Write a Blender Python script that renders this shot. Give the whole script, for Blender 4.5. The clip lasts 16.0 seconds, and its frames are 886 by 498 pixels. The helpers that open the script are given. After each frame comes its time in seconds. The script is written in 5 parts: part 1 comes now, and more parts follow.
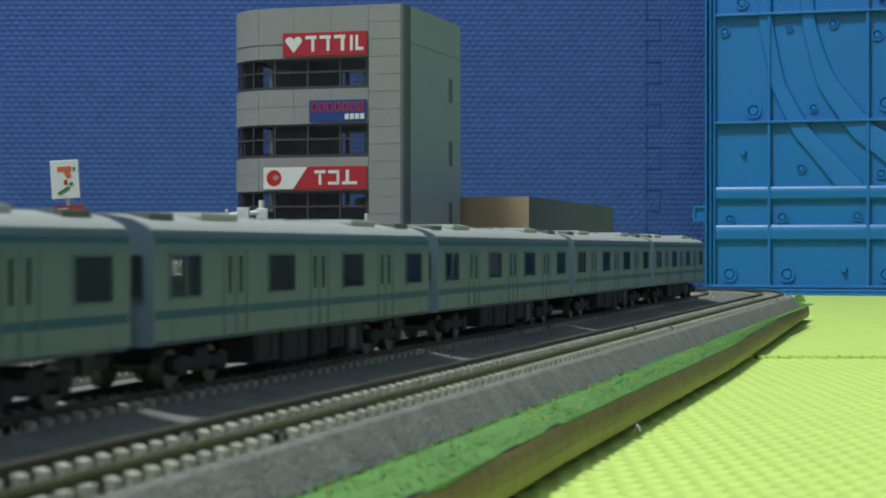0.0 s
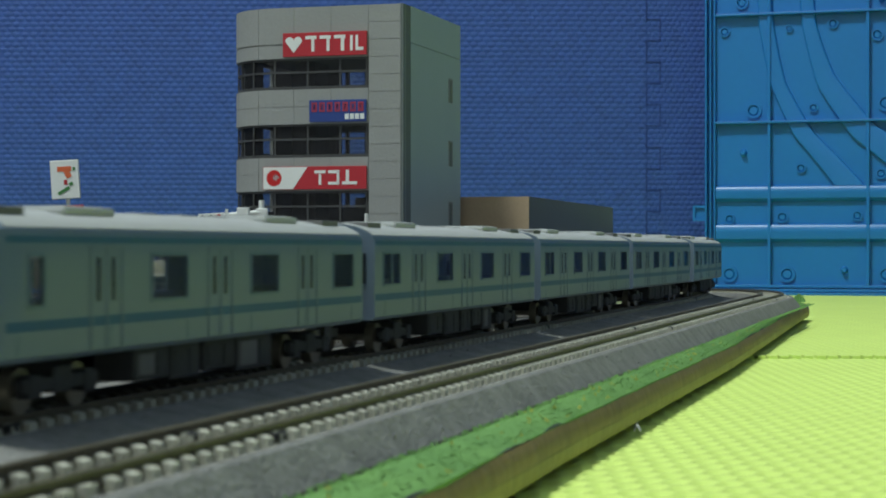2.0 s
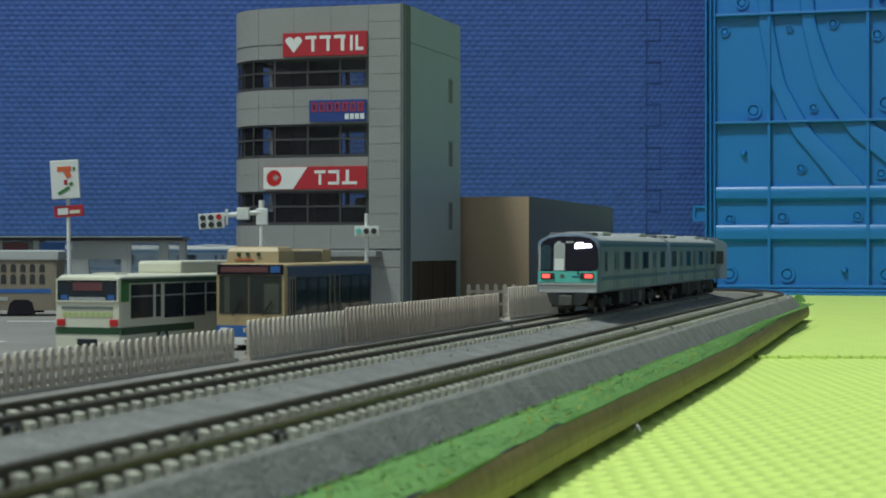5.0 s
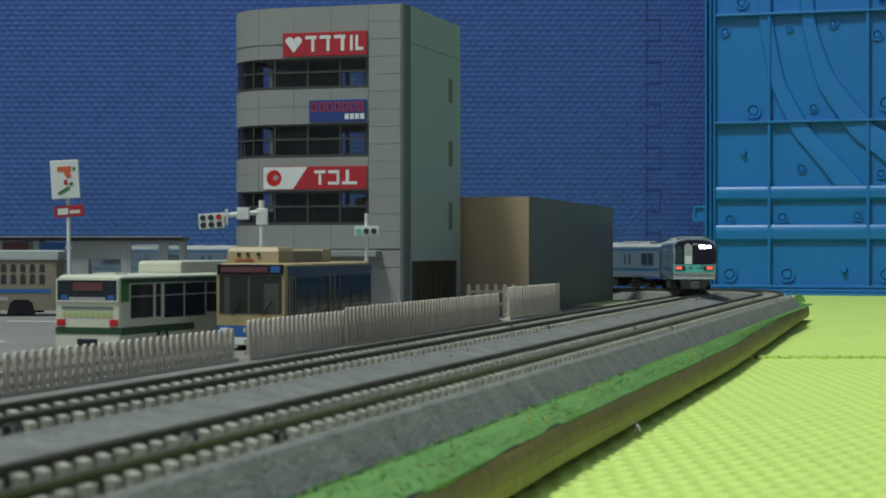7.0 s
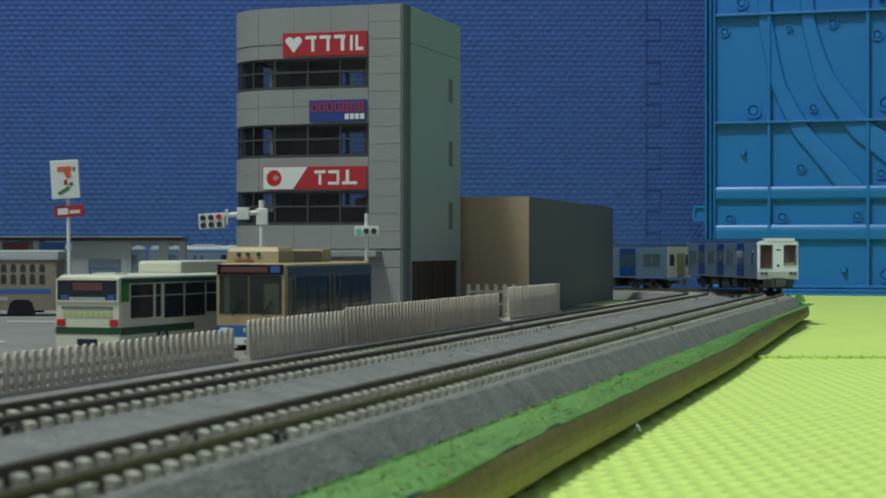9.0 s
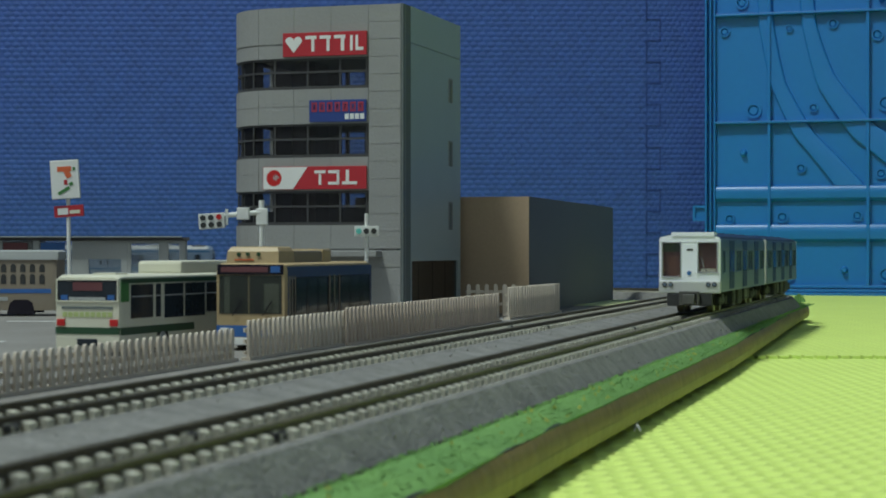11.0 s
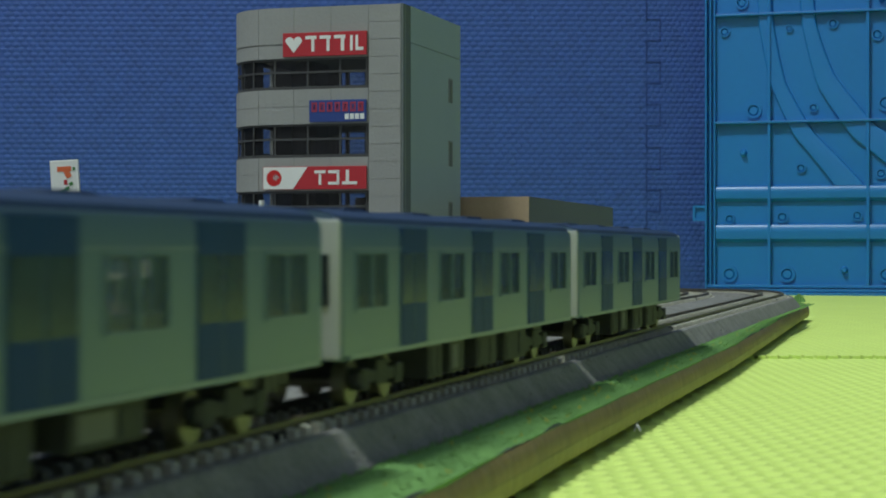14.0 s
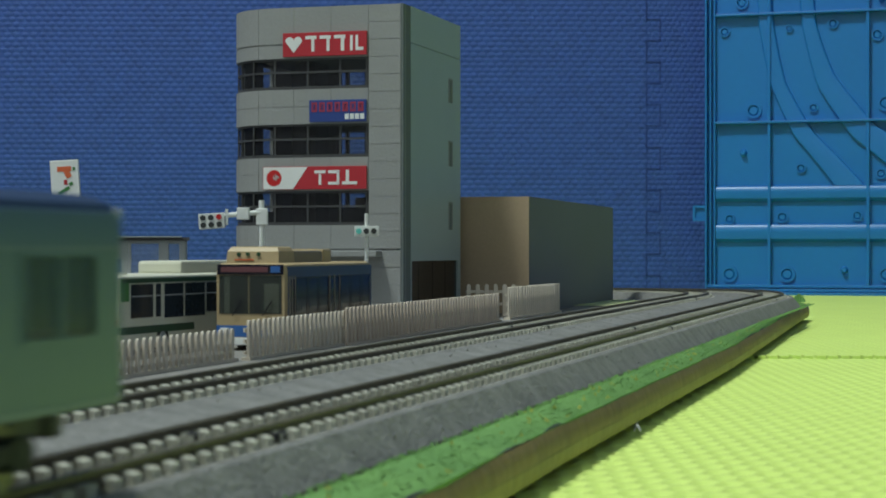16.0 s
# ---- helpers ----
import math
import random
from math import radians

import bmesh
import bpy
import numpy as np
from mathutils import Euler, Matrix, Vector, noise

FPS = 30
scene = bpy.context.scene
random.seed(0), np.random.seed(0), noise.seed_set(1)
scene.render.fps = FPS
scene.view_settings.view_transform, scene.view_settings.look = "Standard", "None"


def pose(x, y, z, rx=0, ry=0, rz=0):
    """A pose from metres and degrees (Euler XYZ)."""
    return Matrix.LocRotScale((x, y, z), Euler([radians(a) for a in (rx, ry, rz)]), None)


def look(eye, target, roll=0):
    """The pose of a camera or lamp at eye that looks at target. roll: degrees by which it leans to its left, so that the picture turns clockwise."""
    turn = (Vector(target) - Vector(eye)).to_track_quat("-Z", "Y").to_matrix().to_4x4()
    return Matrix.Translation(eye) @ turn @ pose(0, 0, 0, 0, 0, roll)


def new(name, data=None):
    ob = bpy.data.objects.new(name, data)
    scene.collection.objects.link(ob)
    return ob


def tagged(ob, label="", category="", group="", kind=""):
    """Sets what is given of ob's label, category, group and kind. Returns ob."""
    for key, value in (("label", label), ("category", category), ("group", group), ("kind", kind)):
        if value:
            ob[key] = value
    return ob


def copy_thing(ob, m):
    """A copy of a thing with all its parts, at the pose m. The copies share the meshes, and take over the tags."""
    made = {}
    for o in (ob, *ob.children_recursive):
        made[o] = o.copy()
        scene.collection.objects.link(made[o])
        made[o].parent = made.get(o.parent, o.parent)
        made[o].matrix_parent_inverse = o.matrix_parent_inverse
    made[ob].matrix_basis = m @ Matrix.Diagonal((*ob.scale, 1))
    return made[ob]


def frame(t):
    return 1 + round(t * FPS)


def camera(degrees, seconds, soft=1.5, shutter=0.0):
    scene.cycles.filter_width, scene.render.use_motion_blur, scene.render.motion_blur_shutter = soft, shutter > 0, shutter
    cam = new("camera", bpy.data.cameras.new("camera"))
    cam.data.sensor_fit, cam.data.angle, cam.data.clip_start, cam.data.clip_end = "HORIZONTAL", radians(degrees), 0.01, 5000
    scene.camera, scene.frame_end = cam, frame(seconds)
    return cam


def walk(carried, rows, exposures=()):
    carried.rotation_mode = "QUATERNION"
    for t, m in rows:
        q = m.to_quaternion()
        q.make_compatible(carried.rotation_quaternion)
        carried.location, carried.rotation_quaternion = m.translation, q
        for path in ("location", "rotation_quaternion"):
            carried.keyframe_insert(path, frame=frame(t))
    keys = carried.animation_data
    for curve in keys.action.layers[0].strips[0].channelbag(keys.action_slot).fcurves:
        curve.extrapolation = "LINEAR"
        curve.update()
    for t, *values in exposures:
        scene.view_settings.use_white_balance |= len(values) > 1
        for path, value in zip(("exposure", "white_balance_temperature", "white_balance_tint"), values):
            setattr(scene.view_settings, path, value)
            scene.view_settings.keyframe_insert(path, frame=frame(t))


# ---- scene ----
# All lengths below are in millimetres and are turned into metres when linked.
MM = 0.001
EYE = 33.8                      # camera height over the mat
cam = camera(26.75, 16.0, soft=1.85, shutter=0.35)
cam.data.dof.use_dof, cam.data.dof.focus_distance, cam.data.dof.aperture_fstop = True, 0.72, 100
STAND = pose(0, 0, EYE * MM, 90, 0, 0)
walk(cam, [(0, STAND), (16, STAND)], exposures=[(0, 0.2), (4, 0.2), (6.5, 0.0), (13, 0.0), (14.5, 0.08), (15.5, 0.18), (16, 0.1)])

# ---- light: one ceiling lamp in a closed room ----
world = bpy.data.worlds.new("room_air")
scene.world = world
world.use_nodes = True
world.node_tree.nodes["Background"].inputs[0].default_value = (0.5, 0.6, 0.7, 1)
world.node_tree.nodes["Background"].inputs[1].default_value = 0.1
lamp_data = bpy.data.lights.new("ceiling_lamp_light", "AREA")
lamp_data.shape, lamp_data.size, lamp_data.energy, lamp_data.color = "DISK", 0.42, 52, (0.9, 1.0, 0.955)
lamp = new("ceiling_lamp_light", lamp_data)
lamp.matrix_world = look((-0.82, 0.06, 2.4), (0.05, 0.7, 0), 0)


# ---- materials ----
def mat(name, colour, rough=0.5, metal=0.0, var=0.12, scale=60.0, bump=0.15, fine=900.0, stain=None, emit=0.0, spec=0.5, each=0.0):
    """Base colour varied at two scales, with fine relief; each: how far pieces differ from one another."""
    m = bpy.data.materials.new(name)
    m.use_nodes = True
    nt = m.node_tree
    b = nt.nodes["Principled BSDF"]
    co = nt.nodes.new("ShaderNodeTexCoord")
    n1, n2 = nt.nodes.new("ShaderNodeTexNoise"), nt.nodes.new("ShaderNodeTexNoise")
    n1.inputs["Scale"].default_value, n2.inputs["Scale"].default_value = scale, fine
    n1.inputs["Detail"].default_value, n2.inputs["Detail"].default_value = 4, 3
    for n in (n1, n2):
        nt.links.new(co.outputs["Object"], n.inputs["Vector"])
    mix = nt.nodes.new("ShaderNodeMix")
    mix.data_type = "RGBA"
    dark = stain or [c * (1 - 2.2 * var) for c in colour]
    light = [min(1, c * (1 + 1.2 * var)) for c in colour]
    mix.inputs[6].default_value, mix.inputs[7].default_value = (*dark, 1), (*light, 1)
    add = nt.nodes.new("ShaderNodeMath")
    add.operation = "MULTIPLY_ADD"
    add.inputs[1].default_value = 0.45
    nt.links.new(n2.outputs["Fac"], add.inputs[0])
    half = nt.nodes.new("ShaderNodeMath")
    half.operation = "MULTIPLY"
    half.inputs[1].default_value = 0.62
    nt.links.new(n1.outputs["Fac"], half.inputs[0])
    nt.links.new(half.outputs[0], add.inputs[2])
    nt.links.new(add.outputs[0], mix.inputs[0])
    out = mix.outputs[2]
    if each:
        info, val = nt.nodes.new("ShaderNodeObjectInfo"), nt.nodes.new("ShaderNodeHueSaturation")
        ma = nt.nodes.new("ShaderNodeMapRange")
        ma.inputs["To Min"].default_value, ma.inputs["To Max"].default_value = 1 - each, 1 + each
        nt.links.new(info.outputs["Random"], ma.inputs["Value"])
        nt.links.new(ma.outputs[0], val.inputs["Value"])
        nt.links.new(out, val.inputs["Color"])
        out = val.outputs[0]
    nt.links.new(out, b.inputs["Base Color"])
    b.inputs["Roughness"].default_value, b.inputs["Metallic"].default_value = rough, metal
    b.inputs["Specular IOR Level"].default_value = spec
    if bump:
        bp = nt.nodes.new("ShaderNodeBump")
        bp.inputs["Strength"].default_value, bp.inputs["Distance"].default_value = bump, 0.0004
        nt.links.new(n2.outputs["Fac"], bp.inputs["Height"])
        nt.links.new(bp.outputs[0], b.inputs["Normal"])
    if emit:
        nt.links.new(out, b.inputs["Emission Color"])
        b.inputs["Emission Strength"].default_value = emit
    return m


def glass(name, tint, rough=0.05, alpha=0.35):
    """Thin tinted model glazing."""
    m = bpy.data.materials.new(name)
    m.use_nodes = True
    b = m.node_tree.nodes["Principled BSDF"]
    b.inputs["Base Color"].default_value = (*tint, 1)
    b.inputs["Roughness"].default_value = rough
    b.inputs["Alpha"].default_value = alpha
    return m


M = {}
M["lime"] = mat("lime_foam", (0.62, 0.78, 0.19), 0.75, var=0.05, scale=25, bump=0.3, fine=500)
M["blue_foam"] = mat("blue_foam", (0.023, 0.073, 0.3), 0.64, var=0.24, scale=140, bump=0.3, fine=500)
M["lid"] = mat("blue_plastic", (0.012, 0.165, 0.46), 0.33, var=0.06, scale=9, bump=0.05, fine=250)
M["board"] = mat("grey_road_card", (0.25, 0.24, 0.22), 0.85, var=0.3, scale=26, bump=0.4, fine=1400)
M["grass"] = mat("grass_powder", (0.15, 0.29, 0.075), 0.95, var=0.4, scale=60, bump=0.5, fine=1100, stain=(0.055, 0.16, 0.05))
M["wood"] = mat("brown_moulding", (0.23, 0.16, 0.06), 0.55, var=0.6, scale=38, bump=0.9, fine=300, stain=(0.035, 0.028, 0.01))
M["ballast"] = mat("ballast_plastic", (0.24, 0.238, 0.222), 0.9, var=0.38, scale=190, bump=1.0, fine=1100)
M["sleeper"] = mat("sleeper_concrete", (0.5, 0.49, 0.4), 0.8, var=0.15, scale=200, bump=0.3, each=0.12)
M["rail"] = mat("rail_steel", (0.12, 0.105, 0.065), 0.5, 0.4, var=0.25, scale=60, bump=0.1)
M["silver"] = mat("silver_body", (0.155, 0.208, 0.285), 0.36, 0.22, var=0.05, scale=40, bump=0.05)
M["silver2"] = mat("dull_silver_body", (0.1, 0.16, 0.235), 0.36, 0.3, var=0.05, scale=40, bump=0.05)
M["roof_grey"] = mat("roof_grey", (0.42, 0.43, 0.42), 0.7, var=0.08, bump=0.1)
M["turquoise"] = mat("turquoise_paint", (0.12, 0.55, 0.47), 0.4, var=0.06, bump=0.05)
M["teal"] = mat("teal_stripe", (0.002, 0.085, 0.2), 0.45, var=0.06, bump=0.05)
M["black"] = mat("black_gloss", (0.012, 0.01, 0.018), 0.1, var=0.1, bump=0.0, spec=0.3)
M["dark"] = mat("underfloor_grey", (0.032, 0.034, 0.034), 0.7, var=0.3, scale=150, bump=0.3)
M["underframe"] = mat("grey_underframe", (0.1, 0.1, 0.09), 0.6, var=0.3, scale=150, bump=0.3)
M["pane"] = mat("dark_window", (0.026, 0.034, 0.044), 0.16, var=0.35, scale=60, bump=0.0, spec=0.3)
M["pane_seats"] = glass("smoked_window", (0.03, 0.04, 0.035), 0.06, 0.45)
M["white"] = mat("white_plastic", (0.72, 0.73, 0.7), 0.5, var=0.05, bump=0.1)
M["white_face"] = mat("white_face", (0.88, 0.9, 0.97), 0.2, var=0.03, bump=0.03)
M["blue_door"] = mat("blue_door", (0.003, 0.034, 0.15), 0.5, var=0.08, bump=0.05, spec=0.15)
M["blue_roof"] = mat("blue_roof", (0.01, 0.032, 0.09), 0.6, var=0.08, bump=0.1)
M["red_glow"] = mat("red_tail_light", (1.0, 0.09, 0.07), 0.3, var=0.02, bump=0, emit=1.5)
M["white_glow"] = mat("white_head_light", (0.9, 0.88, 1.0), 0.3, var=0.01, bump=0, emit=14.0)
M["red"] = mat("red_sign", (0.42, 0.02, 0.03), 0.45, var=0.04, bump=0.03)
M["dull_red"] = mat("faded_red_print", (0.3, 0.03, 0.07), 0.5, var=0.06, bump=0.02)
M["red_lens"] = mat("red_lens", (0.5, 0.02, 0.02), 0.25, var=0.04, bump=0.0)
M["sign_blue"] = mat("blue_sign", (0.02, 0.05, 0.22), 0.45, var=0.04, bump=0.03)
M["orange"] = mat("orange_paint", (0.65, 0.13, 0.04), 0.5, var=0.04, bump=0.03)
M["green"] = mat("green_paint", (0.05, 0.2, 0.05), 0.45, var=0.06, bump=0.05)
M["dark_green"] = mat("dark_green_paint", (0.02, 0.07, 0.03), 0.45, var=0.06, bump=0.05)
M["cream"] = mat("cream_paint", (0.64, 0.63, 0.5), 0.45, var=0.05, bump=0.05)
M["beige"] = mat("beige_paint", (0.43, 0.32, 0.17), 0.5, var=0.12, scale=120, bump=0.05)
M["navy"] = mat("navy_paint", (0.015, 0.05, 0.13), 0.4, var=0.06, bump=0.05)
M["azure"] = mat("azure_paint", (0.03, 0.12, 0.36), 0.4, var=0.06, bump=0.05)
M["fence"] = mat("fence_plastic", (0.62, 0.55, 0.45), 0.55, var=0.1, bump=0.15, each=0.06)
# browner tint for the third fence run
M["fence_brown"] = mat("brownish_fence_plastic", (0.56, 0.47, 0.38), 0.55, var=0.14, bump=0.15, each=0.08)
M["wall"] = mat("grey_building_wall", (0.27, 0.275, 0.265), 0.65, var=0.09, scale=35, bump=0.35)
# paler and greener than the front: reflected sheen is mixed into this colour
M["wall_side_sheen"] = mat("smooth_wall_painted_sheen", (0.37, 0.44, 0.44), 0.42, var=0.06, scale=30, bump=0.12)
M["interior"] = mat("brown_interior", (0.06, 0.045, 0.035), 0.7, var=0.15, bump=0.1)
M["frame"] = mat("dark_frame", (0.05, 0.05, 0.05), 0.5, var=0.1, bump=0.05)
M["card_tan"] = mat("tan_card", (0.42, 0.31, 0.2), 0.75, var=0.1, scale=20, bump=0.15)
M["card_grey"] = mat("grey_card", (0.16, 0.17, 0.17), 0.6, var=0.06, scale=20, bump=0.15)
M["store_grey"] = mat("store_grey", (0.36, 0.38, 0.37), 0.6, var=0.06, bump=0.1)
M["brown_grey"] = mat("taupe_paint", (0.22, 0.185, 0.135), 0.6, var=0.06, bump=0.1)
M["rubber"] = mat("black_rubber", (0.02, 0.02, 0.02), 0.8, var=0.1, bump=0.1)
M["maroon"] = mat("maroon_interior", (0.14, 0.045, 0.05), 0.6, var=0.15, bump=0.05)
# unseen wall behind the camera, made white to bounce light onto front faces
M["room_bounce"] = mat("unseen_bounce_wall", (0.8, 0.83, 0.88), 0.9, var=0.04, scale=3, bump=0.1, fine=80)
# other unseen walls, kept dark and bluish to deepen and cool the shadows
M["room"] = mat("unseen_dark_room_wall", (0.1, 0.15, 0.23), 0.9, var=0.04, scale=3, bump=0.1, fine=80)
M["planks"] = mat("room_floor", (0.2, 0.17, 0.14), 0.5, var=0.15, scale=6, bump=0.1, fine=60)
M["steel"] = mat("wheel_steel", (0.22, 0.2, 0.15), 0.45, 0.6, var=0.1, bump=0.05)
M["cabin_grey"] = mat("cabin_grey", (0.045, 0.052, 0.04), 0.6, var=0.3, scale=120, bump=0.0)
M["seam"] = mat("seam_shade_blue", (0.014, 0.042, 0.19), 0.8, var=0.1, bump=0.1)
M["chrome"] = mat("bright_metal_trim", (0.6, 0.62, 0.62), 0.25, 0.7, var=0.05, bump=0.02)
M["rust_card"] = mat("reddish_brown_seat", (0.2, 0.07, 0.04), 0.6, var=0.3, scale=90, bump=0.1)
M["pane2"] = mat("grey_window", (0.03, 0.06, 0.075), 0.2, var=0.4, scale=70, bump=0.0, spec=0.3)
M["strip"] = mat("grey_green_strip", (0.13, 0.155, 0.15), 0.6, var=0.06, bump=0.1)
M["pale_green"] = mat("pale_green_print", (0.42, 0.5, 0.2), 0.5, var=0.08, bump=0.02)
M["olive"] = mat("olive_wood", (0.25, 0.2, 0.06), 0.55, var=0.5, scale=40, bump=0.8, fine=300, stain=(0.05, 0.045, 0.015))
M["car_glass"] = glass("smoked_car_glass", (0.07, 0.09, 0.12), 0.08, 0.3)
M["green_glass"] = glass("greenish_car_glass", (0.1, 0.15, 0.17), 0.1, 0.42)
M["cab_glass"] = glass("clear_cab_glass", (0.1, 0.08, 0.08), 0.04, 0.22)
# teal reflections on the dark bus glass are painted in as blotchy colour
M["pane_reflect"] = mat("bus_window_painted_reflection", (0.03, 0.06, 0.068), 0.1, var=0.45, scale=55, bump=0.0, spec=0.4)
# lit copy of the body silver for noses and ends, direct light in the colour
M["silver_lit"] = mat("silver_lit", (0.52, 0.53, 0.52), 0.4, 0.1, var=0.05, bump=0.05)
M["seat_pale"] = mat("pale_cabin", (0.2, 0.22, 0.16), 0.6, var=0.3, scale=150, bump=0.0)
M["store_dark"] = mat("dark_roof_grille", (0.13, 0.13, 0.13), 0.7, var=0.1, bump=0.2)
M["shop_dark"] = mat("dark_shop_glass", (0.012, 0.011, 0.012), 0.2, var=0.3, bump=0.0, spec=0.3)
M["dark_infill"] = mat("dark_ballast", (0.04, 0.04, 0.028), 0.9, var=0.3, scale=300, bump=1.0, fine=1200)
M["pale_lime"] = mat("pale_lime_scatter", (0.55, 0.6, 0.3), 0.9, var=0.2, scale=60, bump=0.5)
M["weed"] = mat("yellow_weed", (0.34, 0.38, 0.07), 0.9, var=0.12, scale=200, bump=0.5)


# ---- mesh helpers (millimetres) ----
def box(bm, x0, x1, y0, y1, z0, z1, bevel=0.0):
    g = bmesh.ops.create_cube(bm, size=1)
    for v in g["verts"]:
        v.co = Vector(((x0 + x1) / 2 + v.co.x * (x1 - x0), (y0 + y1) / 2 + v.co.y * (y1 - y0), (z0 + z1) / 2 + v.co.z * (z1 - z0)))
    if bevel:
        es = list({e for v in g["verts"] for e in v.link_edges})
        bmesh.ops.bevel(bm, geom=es, offset=bevel, segments=2, affect="EDGES", profile=0.6)
    return g["verts"]


def rod(bm, a, b, r, n=12, r2=None):
    a, b = Vector(a), Vector(b)
    q = (b - a).to_track_quat("Z", "Y").to_matrix().to_4x4()
    bmesh.ops.create_cone(bm, cap_ends=True, segments=n, radius1=r, radius2=r if r2 is None else r2, depth=(b - a).length,
                          matrix=Matrix.Translation((a + b) / 2) @ q)


def ring(bm, c, axis, r0, r1, h, n=24):
    """A flat raised ring at c, h tall along the axis."""
    q = Vector(axis).to_track_quat("Z", "Y").to_matrix()
    rows = []
    for r, z in ((r0, 0), (r0, h), (r1, h), (r1, 0)):
        rows.append([bm.verts.new(Vector(c) + q @ Vector((r * math.cos(2 * math.pi * i / n), r * math.sin(2 * math.pi * i / n), z))) for i in range(n)])
    for a, b in zip(rows, rows[1:]):
        for i in range(n):
            bm.faces.new((a[i], a[(i + 1) % n], b[(i + 1) % n], b[i]))


def prism(bm, outline, z0, z1):
    """An upright prism over a plan outline."""
    lo = [bm.verts.new((x, y, z0)) for x, y in outline]
    hi = [bm.verts.new((x, y, z1)) for x, y in outline]
    n = len(lo)
    for i in range(n):
        bm.faces.new((lo[i], lo[(i + 1) % n], hi[(i + 1) % n], hi[i]))
    bm.faces.new(lo[::-1])
    bm.faces.new(hi)


def loft(bm, sections, caps=True):
    """Skin over a row of closed sections with equal counts."""
    rows = [[bm.verts.new(p) for p in s] for s in sections]
    n = len(rows[0])
    for a, b in zip(rows, rows[1:]):
        for i in range(n):
            bm.faces.new((a[i], a[(i + 1) % n], b[(i + 1) % n], b[i]))
    if caps:
        bm.faces.new(rows[0][::-1])
        bm.faces.new(rows[-1])


def mesh_of(name, bm, material, smooth=False):
    bmesh.ops.recalc_face_normals(bm, faces=bm.faces)
    bmesh.ops.scale(bm, vec=(MM, MM, MM), verts=bm.verts)
    me = bpy.data.meshes.new(name)
    bm.to_mesh(me)
    bm.free()
    me.materials.append(M[material])
    if smooth:
        me.shade_smooth()
        me.set_sharp_from_angle(angle=radians(35))
    return me


def part(name, bm, material, parent=None, label="", smooth=False):
    ob = new(name, mesh_of(name, bm, material, smooth))
    ob.parent = parent
    return tagged(ob, label)


def bpart(name, dims, material, parent, label="", bevel=0.0):
    bm = bmesh.new()
    box(bm, *dims, bevel=bevel)
    return part(name, bm, material, parent, label)


def thing(name, m, label, category, group="", kind=""):
    ob = tagged(new(name), label, category, group, kind)
    ob.empty_display_size = 0.01
    ob.matrix_basis = m
    return ob


def at(x, y, z, turn=0):
    """turn: degrees to the right of straight ahead."""
    return pose(x * MM, y * MM, z * MM, 0, 0, -turn)


# ---- the line of the tracks ----
TH = math.atan((1697.0 - 784) / 3297)
ALONG, ACROSS = Vector((math.sin(TH), math.cos(TH))), Vector((math.cos(TH), -math.sin(TH)))
D_IN, D_OUT, R_IN, S0 = -109.9, -77.4, 239.0, 797.0
BOARD, RAIL = 8.8, 14.6
ARC = math.pi * R_IN


def sag(y):
    """The board sinks a little towards its back."""
    k = min(1, max(0, (y - 850) / 230))
    return -2.6 * k * k * (3 - 2 * k)


def line(s, d):
    """Point of the line at s along the inner track, d across, and its heading."""
    if s <= S0:
        p, a = ALONG * s + ACROSS * d, 0.0
    else:
        a = min((s - S0) / R_IN, math.pi)
        r = R_IN + d - D_IN
        p = ALONG * S0 + ACROSS * (D_IN - R_IN) + (ACROSS * math.cos(a) + ALONG * math.sin(a)) * r
        if s > S0 + ARC:
            p = p - ALONG * (s - S0 - ARC)
    return p, TH - a


def car_pose(s, d, half=46.0):
    a, b = line(s - half, d)[0], line(s + half, d)[0]
    c = (a + b) / 2
    return at(c.x, c.y, RAIL + sag(c.y), math.degrees(math.atan2((b - a).x, (b - a).y)))


def stations(a, b, step):
    n = max(1, round((b - a) / step))
    return [a + (b - a) * i / n for i in range(n + 1)]


# ---- room, mats, board ----
def room():
    t = 60
    # walls out of view; the south one is set close as an added reflector
    for nm, dims, m in (("floor", (-1800, 900, -520, 2000, -40, -12), "planks"), ("ceiling", (-1800, 900, -520, 2000, 2480, 2540), "room"),
                        ("wall_north", (-1800, 900, 2000, 2000 + t, -40, 2540), "room"), ("wall_south", (-1800, 900, -520 - t, -520, -40, 2540), "room_bounce"),
                        ("wall_west", (-1800 - t, -1800, -520, 2000, -40, 2540), "room"), ("wall_east", (900, 900 + t, -520, 2000, -40, 2540), "room")):
        tagged(bpart(nm, dims, m, None), kind="structure")


def sheet(name, nx, ny, place, height, material, kind="structure", label="", category=""):
    """A grid of nx by ny cells; place(u, v) gives origin points and out-way, height the relief."""
    us, vs = np.meshgrid(np.arange(nx + 1) / nx, np.arange(ny + 1) / ny)
    pts = place(us, vs, height).reshape(-1, 3) * MM
    i = np.arange(nx * ny)
    k = (i // nx) * (nx + 1) + i % nx
    faces = np.stack([k, k + 1, k + nx + 2, k + nx + 1], 1)
    me = bpy.data.meshes.new(name)
    me.from_pydata(pts.tolist(), [], faces.tolist())
    me.materials.append(M[material])
    me.shade_smooth()
    return tagged(new(name, me), label, category, kind=kind)


def weave(a, b, p, q):
    """Rows of short raised dashes, every other row shifted by half."""
    row = np.floor(b / q)
    u = (a / p + 0.5 * (row % 2)) % 1
    v = (b / q) % 1
    return np.clip(np.sin(np.pi * u) * 2.2 - 0.55, 0, 1) * np.clip(np.sin(np.pi * v) * 1.9 - 0.5, 0, 1)


